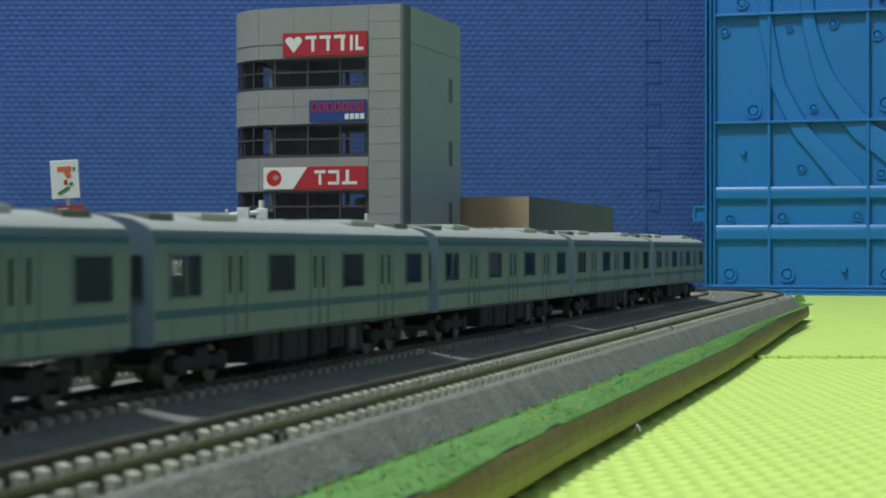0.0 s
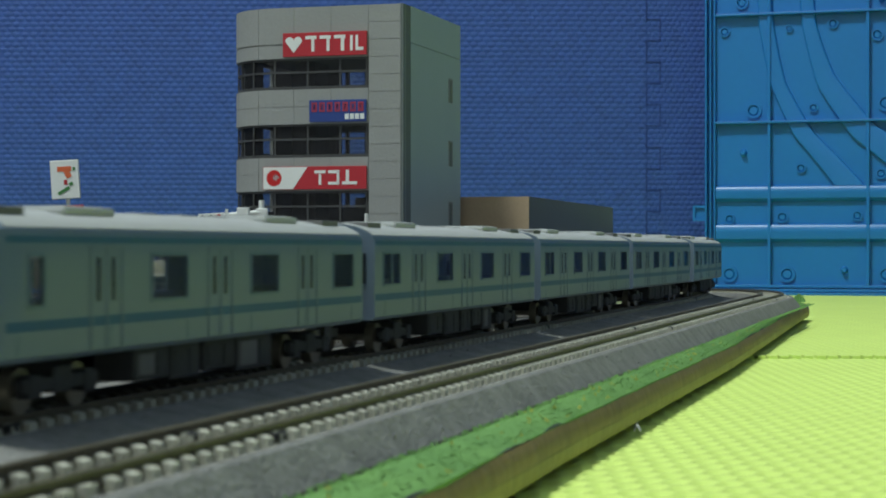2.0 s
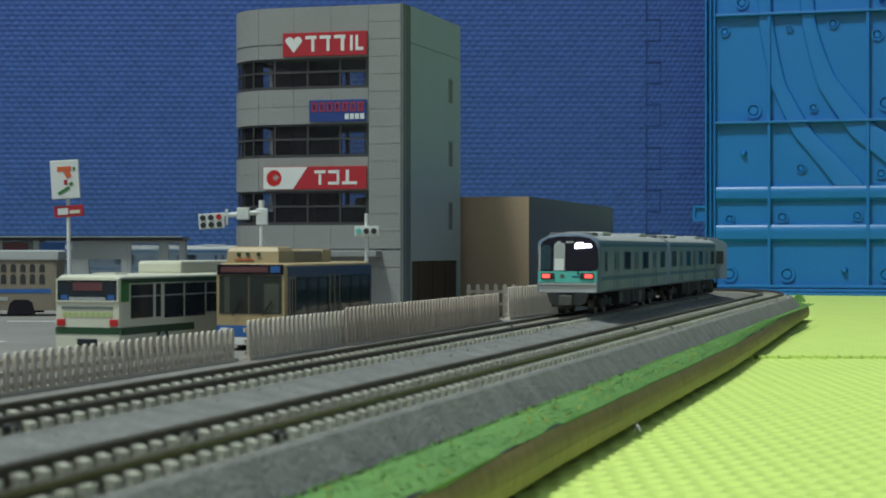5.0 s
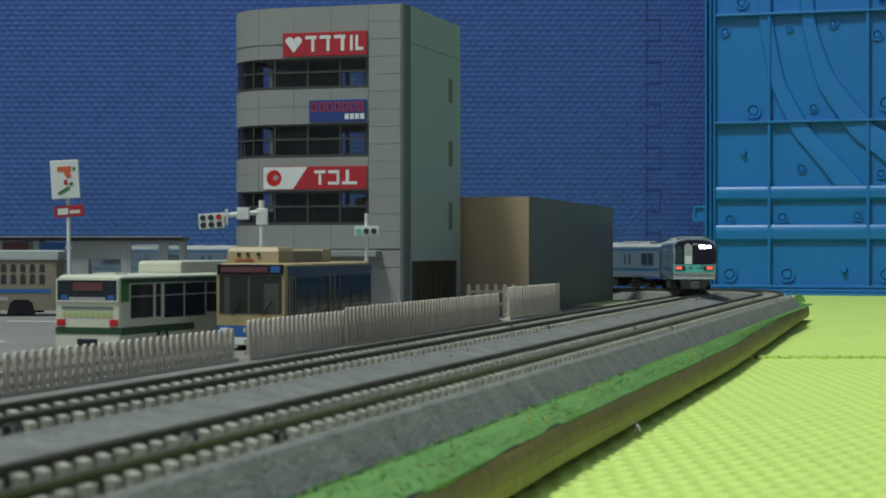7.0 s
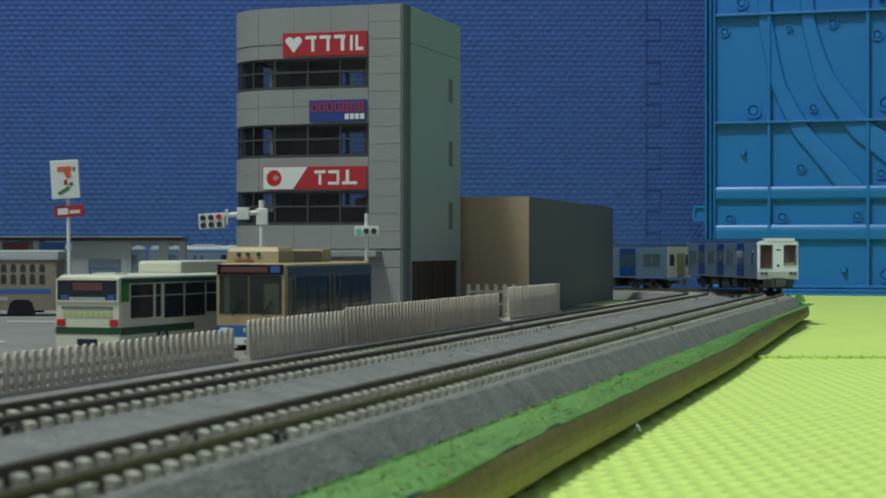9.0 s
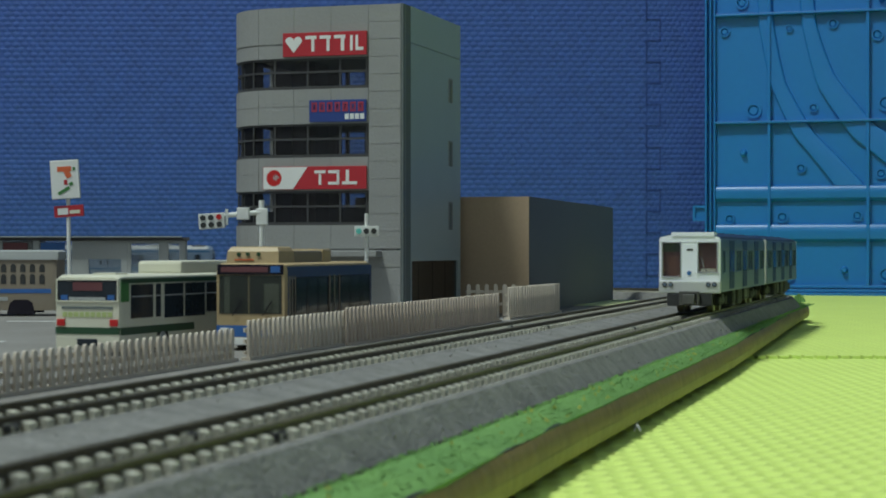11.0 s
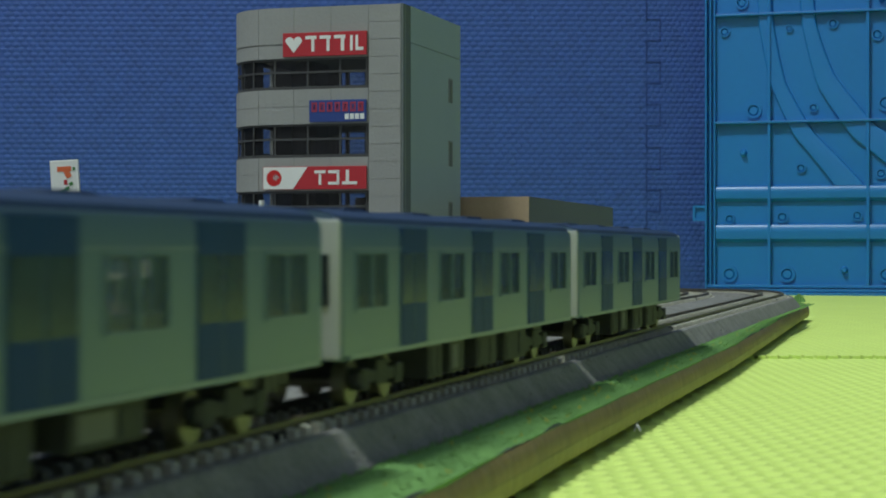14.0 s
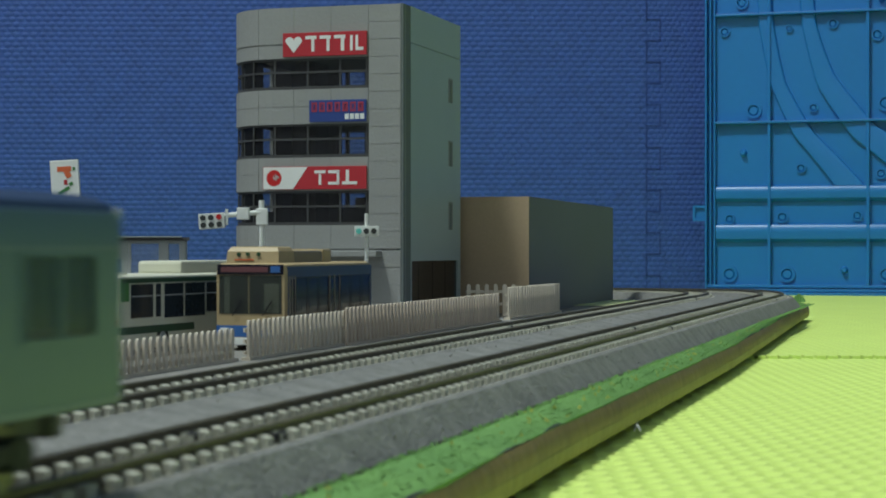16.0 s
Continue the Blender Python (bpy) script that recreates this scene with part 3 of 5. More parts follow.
def metro_car(tail):
    """Silver commuter car with turquoise stripes. tail: the cab end is at -y."""
    rnd = random.Random(11 + tail)
    car = thing("metro_car", Matrix.Identity(4), "silver model metro car with turquoise stripes" + (", cab end with lit lamps" if tail else ""), "train car", "silver metro train")
    h = L1 / 2
    sec = shell(W1, 6.4, 22.4, 1.3)
    secs = []
    if tail:
        bm = bmesh.new()
        for y, k, dz in ((-h, 0.93, 0.4), (-h + 1.2, 0.985, 0.1), (-h + 3.5, 1, 0)):
            secs.append([(x * k, y + (0.10 * max(0, z - 12.5) if y < -h + 1 else 0), 6.4 + (z - 6.4) * (1 - dz * 0.03)) for x, z in sec])
    y0 = -h
    if tail:
        y0 = -h + 7
        loft(bm, secs + [[(x, y0, z) for x, z in sec]])
        part("cab", bm, "silver", car, "satin silver cab shell", True)
    lights = [(-h + 10.5, 3 if tail else 10), (-h + 47.5, 11), (h - 47.5, 11), (h - 10.5, 10)]
    hollow_body(car, "silver", "satin silver body shell", W1, 6.4, 22.4, 1.3, 12.8, 18.3, y0, h, [(y - ww / 2, y + ww / 2) for y, ww in lights])
    # roof skin and equipment
    bm = bmesh.new()
    hw = W1 / 2
    loft(bm, [[(hw - 0.4, y, 21.7), (hw - 1.1, y, 22.35), (hw - 3.1, y, 23.2), (hw * 0.3, y, 23.85), (-hw * 0.3, y, 23.85), (-hw + 3.1, y, 23.2), (-hw + 1.1, y, 22.35), (-hw + 0.4, y, 21.7)] for y in (-h + (4 if tail else 0.3), h - 0.3)])
    part("roof", bm, "roof_grey", car, "light grey roof", True)
    for y in (-h + 24, h - 38):
        bm = bmesh.new()
        box(bm, -6, 6, y, y + 14, 23.2, 24.35, 0.5)
        for k in range(5):
            box(bm, -5, 5, y + 1.6 + k * 2.4, y + 2.6 + k * 2.4, 24.3, 24.5)
        part("air_conditioner", bm, "roof_grey", car, "grey rooftop air conditioner")
    for y in (-h + 5, h - 13):
        bpart("roof_grille", (-6.5, 6.5, y, y + 8, 23.0, 24.05), "store_dark", car, "dark grey roof grille", 0.2)
    for y in (-12, 2, 14):
        bpart("roof_vent", (-2.5, 2.5, y, y + 6, 23.4, 24.1), "roof_grey", car, bevel=0.2)
    for sx in (-1, 1):
        y0 = -h + (3.5 if tail else 0.6)
        side_piece(car, "waist_stripe", sx, W1, y0, h - 0.6, 9.9, 11.1, 0.05, "teal", "teal stripe")
        side_piece(car, "cornice_stripe", sx, W1, y0, h - 0.6, 19.9, 20.7, 0.05, "teal", "teal stripe")
        for y in (-h + 28.5, 0, h - 28.5):
            bm = bmesh.new()
            a, b = (W1 / 2 - 0.2, W1 / 2 + 0.12) if sx > 0 else (-W1 / 2 - 0.12, -W1 / 2 + 0.2)
            for yy in (-4.5, -0.12, 4.2):
                box(bm, a, b, y + yy, y + yy + 0.3, 7, 19.4)
            box(bm, a, b, y - 4.5, y + 4.5, 19.2, 19.5)
            dr = part("door", bm, "silver", car, "silver sliding doors")
            for yy in (-2.2, 1.9):
                side_piece(dr, "door_pane", sx, W1, y + yy - 0.5, y + yy + 0.5, 12.9, 18.2, 0.06, "pane")
        for k, (y, ww) in enumerate(lights):
            window_unit(car, sx, W1, y - ww / 2, y + ww / 2, 12.8, 18.3, k == 0 and not tail, "car_glass")
        for y in stations(-h + 6, h - 6, 24.2):
            side_piece(car, "rain_gutter", sx, W1, y, y + 0.25, 7, 9.7, 0.04, "silver2")
    end_wall(car, W1, h, 1, 6.4, 22)
    coupler(car, h, 1)
    if not tail:
        end_wall(car, W1, -h, -1, 6.4, 22)
    coupler(car, -h, -1)
    if tail:
        f = -h - 0.02
        def slope(z):
            return f + 0.10 * max(0, z - 12.5)
        def plate(name, x0, x1, z0, z1, t, material, label="", cut=0.0, parent=car):
            bm = bmesh.new()
            pts = [(x0, z0), (x1, z0), (x1, z1 - cut), (x1 - cut, z1), (x0 + cut, z1), (x0, z1 - cut)] if cut else [(x0, z0), (x1, z0), (x1, z1), (x0, z1)]
            loft(bm, [[(x, slope(z) + 0.6, z) for x, z in pts], [(x, slope(z) - t, z) for x, z in pts]])
            return part(name, bm, material, parent, label)
        half_mask = [(4.0, 12.45), (7.6, 12.75), (8.7, 13.1), (9.0, 14.0), (9.05, 15.6), (8.75, 19.2), (8.0, 21.2), (6.3, 22.4), (3.0, 23.0)]
        outline = half_mask + [(-x, z) for x, z in half_mask[::-1]]
        bm = bmesh.new()
        loft(bm, [[(x, slope(z) + 1.2, z) for x, z in outline], [(x, slope(z) + 0.1, z) for x, z in outline], [(x * 0.985, slope(z) - 0.25, 12.7 + (z - 12.7) * 0.985) for x, z in outline]])
        mask = part("windscreen", bm, "black", car, "black glossy windscreen with rounded top")
        plate("cab_door", -4.1, -0.9, 12.9, 21.0, 0.45, "roof_grey", "pale emergency door behind glass", 0.5, mask)
        plate("cab_door_window", -3.6, -1.4, 14.0, 20.4, 0.5, "store_grey", "", 0, mask)
        plate("cab_pillar", -4.5, -4.1, 12.9, 21.4, 0.42, "black", "", 0, mask)
        plate("corner_window", -8.0, -5.0, 13.2, 20.4, 0.42, "pane2", "grey corner window", 0.8, mask)
        plate("headlight", 2.1, 4.7, 19.4, 21.0, 0.5, "white_glow", "lit white headlight", 0.4, mask)
        plate("marker_light", 4.75, 6.9, 19.7, 20.6, 0.5, "white_glow", "lit white marker lamp", 0.2, mask)
        plate("screen_frame", -8.6, -8.1, 13.0, 20.2, 0.45, "chrome", "pale edge of the windscreen", 0, mask)
        plate("cab_door_panel", -3.9, -1.1, 13.0, 16.4, 0.55, "white", "white lower door panel", 0, mask)
        for x in (-3.2, -0.6, 0.6):
            plate("destination_sign", x, x + 1.0, 20.9, 21.5, 0.4, "roof_grey", "", 0, mask)
        band = plate("nose_band", -8.7, 8.7, 9.4, 12.7, 0.5, "turquoise", "turquoise band across the nose", 0)
        for x in (-5.8, 5.8):
            rim = plate("lamp_housing", x - 2.0, x + 2.0, 10.4, 12.2, 0.75, "dark", "", 0, band)
            plate("tail_light", x - (1.6 if x < 0 else 0.6), x + (0.6 if x < 0 else 1.6), 10.75, 11.85, 0.95, "red_glow", "lit red tail lamp", 0, rim)
        plate("emblem", -2.2, -0.9, 10.7, 11.9, 0.6, "store_dark", "dark round emblem", 0.4, band)
        plate("lettering_bar", 1.2, 3.6, 10.9, 11.3, 0.56, "teal", "", 0, band)
        plate("wiper", 3.0, 3.4, 11.6, 13.4, 0.75, "black", "", 0, band)
        plate("bumper", -8.7, 8.7, 8.7, 9.3, 0.7, "roof_grey", "grey bumper lip")
        plate("valance", -8.5, 8.5, 6.6, 8.6, 0.3, "silver_lit", "valance under the nose, body silver in its lit tone")
        bm = bmesh.new()
        loft(bm, [[(x, y, z) for x, z in ((-6.2, 6.4), (-5.2, 3.6), (-3.6, 2.6), (-1.8, 2.9), (-1.8, 6.4))] for y in (-h - 0.4, -h + 1)])
        part("skirt", bm, "dark", car)
        bm = bmesh.new()
        loft(bm, [[(x, y, z) for x, z in ((1.8, 6.4), (1.8, 2.9), (3.6, 2.6), (5.2, 3.6), (6.2, 6.4))] for y in (-h - 0.4, -h + 1)])
        part("skirt", bm, "dark", car)
    for y in (-h + 21, h - 21):
        bogie(car, y)
    gear(car, rnd, (0.5, 2.2))
    return car


L2, W2 = 130.5, 18.3


def blue_door_car(cab):
    """Dull silver car with blue doors and a blue roof. cab: the driver's end is at -y."""
    rnd = random.Random(31 + cab)
    car = thing("subway_car", Matrix.Identity(4), "dull silver model subway car with blue doors" + (" and white cab front" if cab else ""), "train car", "blue-door subway train")
    h = L2 / 2
    sec = shell(W2, 6.2, 23.2, 0.6)
    y0 = -h
    if cab:
        y0 = -h + 6.4
        bm = bmesh.new()
        loft(bm, [[(x, y, z) for x, z in sec] for y in (-h + 1.6, y0)])
        part("cab", bm, "silver2", car, "dull greenish silver cab shell", True)
    lights = [(-h + 9, 4) if cab else (-h + 11, 12), (-h + 48, 12.5), (h - 48, 12.5), (h - 11, 12)]
    hollow_body(car, "silver2", "dull greenish silver body", W2, 6.2, 23.2, 0.6, 12.2, 18.6, y0, h, [(y - ww / 2, y + ww / 2) for y, ww in lights])
    bm = bmesh.new()
    hw = W2 / 2
    loft(bm, [[(hw - 0.35, y, 22.3), (hw - 0.7, y, 22.95), (hw - 3.1, y, 23.75), (hw * 0.3, y, 24.05), (-hw * 0.3, y, 24.05), (-hw + 3.1, y, 23.75), (-hw + 0.7, y, 22.95), (-hw + 0.35, y, 22.3)]
              for y in (-h + (2.5 if cab else 0.6), h - 0.6)])
    part("roof", bm, "blue_roof", car, "dark blue roof", True)
    for y in stations(-h + 16, h - 24, 30):
        bpart("roof_vent", (-4, 4, y, y + 9, 23.6, 24.3), "blue_roof", car, bevel=0.4)
    for sx in (-1, 1):
        for y in (-h + 29, 0, h - 29):
            dr = side_piece(car, "door", sx, W2, y - 6, y + 6, 6.9, 21.8, 0.14, "blue_door", "dark blue double doors")
            side_piece(dr, "door_seam", sx, W2, y - 0.12, y + 0.12, 7, 19, 0.18, "navy")
            for yy in (-3, 3):
                side_piece(dr, "door_pane", sx, W2, y + yy - 2.75, y + yy + 2.75, 12.2, 18.7, 0.2, "pane2")
        for y, ww in lights:
            window_unit(car, sx, W2, y - ww / 2, y + ww / 2, 12.2, 18.6, ww > 8, "green_glass")
        side_piece(car, "rain_gutter", sx, W2, -h + 2.5, h - 0.6, 19.1, 19.4, 0.12, "silver")
        side_piece(car, "sill", sx, W2, -h + 2.5, h - 0.6, 6.3, 6.8, 0.1, "silver")
    def plain_end(s):
        y = s * h
        a, b = sorted((y, y + s * 0.5))
        bpart("end_panel", (-hw + 0.2, hw - 0.2, a, b, 6.4, 22.6), "silver_lit", car, "pale silver end panel", 0.2)
        a, b = sorted((y, y + s * 1.2))
        bpart("gangway_door", (-3, 3, a, b, 7, 19.3), "brown_grey", car, "grey-brown gangway door", 0.2)
        for sx in (-1, 1):
            bpart("end_window", (sx * 6 - 1.6, sx * 6 + 1.6, min(y, y + s * 0.62), max(y, y + s * 0.62), 12.6, 18.6), "pane", car)
    plain_end(1)
    coupler(car, h, 1)
    coupler(car, -h, -1)
    if not cab:
        plain_end(-1)
    else:
        f = -h
        fr = bpart("cab_front", (-2.6, 2.4, f - 0.15, f + 1.8, 7.4, 21.4), "white_face", car, "white cab front door panel", 0.15)
        for dims in ((-9.15, -8.2, f, f + 2, 8.0, 21.6), (8.2, 9.15, f, f + 2, 8.0, 21.6)):
            bpart("corner_post", dims, "white_face", fr, "", 0.4)
        bpart("front_panel", (-9.15, -2.2, f, f + 2, 7.4, 11.0), "white_face", fr, "", 0.1)
        bpart("front_panel", (2.2, 9.15, f, f + 2, 7.4, 12.3), "white_face", fr, "", 0.1)
        bm = bmesh.new()
        arch = [(9.1, 21.2), (9.1, 22.0), (8.6, 22.7), (6.5, 23.2), (3.0, 23.5)]
        loft(bm, [[(x, y, z) for x, z in arch + [(-x, z) for x, z in arch[::-1]]] for y in (f - 0.25, f + 2.4)])
        part("roof_edge", bm, "white_face", fr)
        bm = bmesh.new()
        box(bm, -9.2, 9.2, f - 0.35, f + 2, 6.0, 9.6, 0.35)
        part("cab_apron", bm, "silver_lit", fr, "dull silver lower apron")
        bm = bmesh.new()
        prism(bm, [(-5.4, f - 0.5), (7.4, f - 0.5), (7.6, f + 5), (-5.8, f + 5)], 23.0, 24.2)
        part("roof_visor", bm, "white_face", fr, "white stepped roof edge above the cab")
        bpart("cab_interior", (-8.2, 8.2, f + 1.35, f + 1.55, 8, 21.4), "maroon", fr, "dark red cab interior")
        bpart("driver_desk", (3.2, 7.6, f + 0.75, f + 1.35, 10, 13.4), "cream", fr, "pale driver's desk")
        for x0, x1, z0 in ((-8.1, -2.7, 10.9), (2.6, 8.2, 12.3)):
            bm = bmesh.new()
            box(bm, x0 - 0.3, x1 + 0.3, f - 0.28, f + 0.4, 21.0, 21.4, 0.1)
            box(bm, x0 - 0.3, x1 + 0.3, f - 0.28, f + 0.4, z0 - 0.3, z0 + 0.1, 0.1)
            box(bm, x0 - 0.3, x0 + 0.1, f - 0.28, f + 0.4, z0, 21.2, 0.1)
            box(bm, x1 - 0.1, x1 + 0.3, f - 0.28, f + 0.4, z0, 21.2, 0.1)
            part("window_rim", bm, "chrome", fr, "bright metal window rim")
            bpart("cab_window", (x0, x1, f + 0.45, f + 0.6, z0, 21.3), "cab_glass", fr, "tinted cab window")
        bpart("cab_seat", (-6.6, -3.4, f + 0.9, f + 1.34, 11.2, 17.2), "rust_card", fr, "reddish brown seat back", 0.3)
        bm = bmesh.new()
        rod(bm, (3.6, f - 0.35, 16.4), (4.4, f - 0.35, 13.2), 0.16, 6)
        rod(bm, (4.4, f - 0.35, 13.2), (5.4, f - 0.2, 12.5), 0.16, 6)
        part("wiper", bm, "chrome", fr, "thin metal wiper")
        bpart("window_blind", (-8.0, -2.8, f + 0.75, f + 0.95, 18.4, 21.2), "dark_green", fr, "dark green blind")
        bm = bmesh.new()
        rod(bm, (-0.1, f - 0.3, 12.0), (-0.1, f, 12.0), 0.68, 16)
        part("emblem", bm, "azure", fr, "round blue emblem")
        bpart("number_plate_bar", (-0.8, 1.0, f - 0.25, f, 18.7, 19.3), "dark", fr)
        for x in (-7.4, -5.6, 5.6, 7.4):
            bm = bmesh.new()
            rod(bm, (x, f - 0.6, 8.6), (x, f, 8.6), 0.75, 14)
            lampring = part("headlight", bm, "dark", fr, "unlit dark round headlamp")
            bm = bmesh.new()
            rod(bm, (x, f - 0.7, 8.6), (x, f - 0.3, 8.6), 0.45, 12)
            part("lens", bm, "silver", lampring)
        bm = bmesh.new()
        box(bm, -6.8, -2.6, f - 0.2, f + 1.2, 2.2, 6.0, 0.4)
        box(bm, 2.6, 6.8, f - 0.2, f + 1.2, 2.2, 6.0, 0.4)
        part("snow_guard", bm, "dark", fr)
        bm = bmesh.new()
        for dims in ((-3.0, -2.2, 2.8, 6.6), (2.2, 3.0, 2.8, 6.6), (-3.0, 3.0, 5.8, 6.6), (-3.0, 3.0, 2.4, 3.2)):
            box(bm, dims[0], dims[1], f - 1.4, f + 1, dims[2], dims[3], 0.2)
        box(bm, -0.8, 0.8, f - 2.2, f + 1, 3.9, 5.2, 0.3)
        part("coupler_pocket", bm, "underframe", fr, "grey coupler pocket with a hook")
    for y in (-h + 21, h - 21):
        bogie(car, y)
    gear(car, rnd, (3.0, 9.0))
    return car


# ---- the office building ----
def office():
    ang = 16.8
    b = thing("office_building", at(-13.8, 650, BOARD, ang), "grey four-storey model office block with a rounded corner and shop signs", "building")
    Z = lambda z: z - BOARD
    W, R, D = 70.4, 21.9, 71.0
    # local: x to the right along the front (0 at the right corner), y into the depth
    def front(u, inset=0.0):
        """Plan point u along the facade from the right corner, round the corner and back."""
        if u <= W - R:
            return (-u, inset)
        a = (u - (W - R)) / R
        if a <= math.pi / 2:
            return (-(W - R) - (R - inset) * math.sin(a), R - (R - inset) * math.cos(a))
        return (-W + inset, R + (u - (W - R) - R * math.pi / 2))
    END = W - R + R * math.pi / 2

    def band(name, u0, u1, z0, z1, t0, t1, material, parent, label="", step=3.0):
        us = stations(u0, u1, step)
        bm = bmesh.new()
        loft(bm, [[(*front(u, t0), z0), (*front(u, t1), z0), (*front(u, t1), z1), (*front(u, t0), z1)] for u in us])
        return part(name, bm, material, parent, label)
    bands = [(101.4, 90.5), (78.0, 66.3), (54.3, 42.3)]
    # spandrels between the window bands, each of single panels
    def panels(u0, u1, z0, z1, nrow, width):
        n = max(1, round((u1 - u0) / width))
        for r in range(nrow):
            za, zb = z0 + (z1 - z0) * r / nrow, z0 + (z1 - z0) * (r + 1) / nrow
            for i in range(n):
                a, c = u0 + (u1 - u0) * i / n, u0 + (u1 - u0) * (i + 1) / n
                band("wall_panel", a + 0.07, c - 0.07, Z(za) + 0.07, Z(zb) - 0.07, 0.0, 1.2, "wall", b)
    full = END
    for z0, z1, rows in ((101.4, 106.2, 1), (106.6, 119.6, 1), (78.0, 90.5, 2), (54.3, 66.3, 2), (33.9, 42.3, 1), (9.0, 33.4, 2)):
        panels(12.9, full, z0, z1, rows, 13.0)
    panels(1.0, 12.9, 33.9, 119.6, 14, 13)
    panels(1.0, 12.9, 9.0, 33.4, 4, 13)
    bm = bmesh.new()
    us = stations(0.5, END, 4)
    loft(bm, [[(*front(u, 0.35), 0), (*front(u, 1.4), 0), (*front(u, 1.4), Z(42.2)), (*front(u, 0.35), Z(42.2))] for u in us])
    part("lower_wall", bm, "wall", b)
    for z0, z1 in ((54.4, 66.2), (78.1, 90.4), (101.5, 119.5)):
        band("wall_backing", 12.9, END, Z(z0), Z(z1), 0.35, 1.4, "wall", b)
    bm = bmesh.new()
    box(bm, -12.9, -0.2, 0.35, 3.0, 0, Z(119.5))
    part("corner_pier", bm, "wall", b)
    # right side: smooth wall, slit windows, dark ground-floor opening; rounded dark edge strip
    side = bpart("side_wall", (-3, 0, 8.5, D, Z(34.0), Z(106.3)), "wall_side_sheen", b, "smooth side wall with a blue-green sheen put into its grey")
    for dims in ((-3, -0.1, 8.5, D, Z(33.5), Z(34.0)), (-3, 0, 8.5, D, Z(106.8), Z(119.6)), (-3, -0.5, 8.5, D, Z(106.3), Z(106.8)),
                 (-3, 0, 8.5, D, Z(29.5), Z(33.5)), (-3, 0, 8.5, 9.5, 0, Z(29.5)), (-3, 0, 68, D, 0, Z(29.5))):
        bpart("wall_panel", dims, "wall_side_sheen", side)
    bm = bmesh.new()
    prism(bm, [(-2.6, 0.3), (-0.15, 0.3), (-0.25, 4.4), (-0.1, 8.5), (-2.6, 8.5)], 0, Z(119.6))
    part("edge_strip", bm, "strip", b, "darker grey-green corner strip")
    bpart("shop_opening", (-2.0, -0.8, 9.5, 68, 0.3, Z(29.5)), "shop_dark", side, "dark glazed ground-floor opening")
    for y in (20, 37, 53):
        bpart("opening_post", (-1.2, -0.7, y, y + 0.8, 0.3, Z(29.5)), "shop_dark", side)
    for z0, z1 in ((89, 97.5), (65, 74), (41, 51)):
        bm = bmesh.new()
        box(bm, -0.2, 0.35, 55.0, 55.6, Z(z0), Z(z1))
        box(bm, -0.2, 0.35, 58.8, 59.4, Z(z0), Z(z1))
        box(bm, -0.2, 0.35, 55.0, 59.4, Z(z1), Z(z1) + 0.6)
        sl = part("slit_window", bm, "wall", side)
        bpart("pane", (-0.3, 0.06, 55.6, 58.8, Z(z0), Z(z1)), "strip", sl)
    # back and left walls with openings, floors and roof
    for y0, y1, z0, z1 in ((R + 0.2, 40, 0, Z(119.5)), (50, D, 0, Z(119.5)), (40, 50, 0, Z(48.0)), (40, 50, Z(56.0), Z(70.0)), (40, 50, Z(79.5), Z(95.0)), (40, 50, Z(103), Z(119.5))):
        bpart("side_wall", (-W, -W + 1.4, y0, y1, z0, z1), "wall", b)
    bm = bmesh.new()
    cuts = ((-49.5, -46.5), (-45.2, -38.5))
    for z0, z1 in ((0, Z(50.0)), (Z(55.5), Z(70.5)), (Z(79.5), Z(96.0)), (Z(103), Z(119.5))):
        box(bm, -W, -3, D - 1.5, D, z0, z1)
    for z0, z1 in ((50.0, 55.5), (70.5, 79.5), (96.0, 103)):
        xs = [-W] + [c for cc in cuts for c in cc] + [-3]
        for a, c in zip(xs[::2], xs[1::2]):
            box(bm, a, c, D - 1.5, D, Z(z0), Z(z1))
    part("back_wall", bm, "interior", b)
    for z in (41.2, 65.2, 89.2, 104.0):
        bm = bmesh.new()
        pts = [front(u, 1.5) for u in stations(0.5, END, 3)] + [(-W + 1.5, D - 1.6), (-3.1, D - 1.6)]
        prism(bm, pts, Z(z), Z(z) + 1.0)
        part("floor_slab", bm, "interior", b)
    bm = bmesh.new()
    prism(bm, [front(u, 1.5) for u in stations(0.5, END, 3)] + [(-W + 1.5, D - 1.6), (-3.1, D - 1.6)], Z(114), Z(115.5))
    part("roof", bm, "wall", b, "flat roof behind a parapet")
    for x0, x1, y0, y1 in ((-52, -44, 30, 44), (-20, -4, 20, 50)):
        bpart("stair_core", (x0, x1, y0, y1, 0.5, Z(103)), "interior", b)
    # window bands: sills, rail and mullions, each window its own frame and pane
    for (z1, z0) in bands:
        band("window_sill", 12.9, END, Z(z0), Z(z0) + 1.0, 0.5, 1.5, "frame", b)
        band("window_head", 12.9, END, Z(z1) - 0.7, Z(z1), 0.5, 1.5, "frame", b)
        zm = z0 + (z1 - z0) * 0.52
        xs = [13.4, 23.3, 35.5, 48.0, 57.5, 66, 75, END - 0.4]
        for a, c in zip(xs, xs[1:]):
            win = band("window", a, a + 0.7, Z(z0) + 1, Z(z1) - 0.7, 0.5, 1.3, "frame", b)
            band("rail", a + 0.7, c, Z(zm), Z(zm) + 0.7, 0.6, 1.2, "frame", win)
            band("glass_pane", a + 0.7, c, Z(z0) + 1, Z(z1) - 0.7, 0.95, 1.05, "pane_glass", win)
    bpart("canopy", (-46, -8, -6, 0.3, Z(31.0), Z(33.2)), "wall", b, "narrow grey canopy", 0.3)
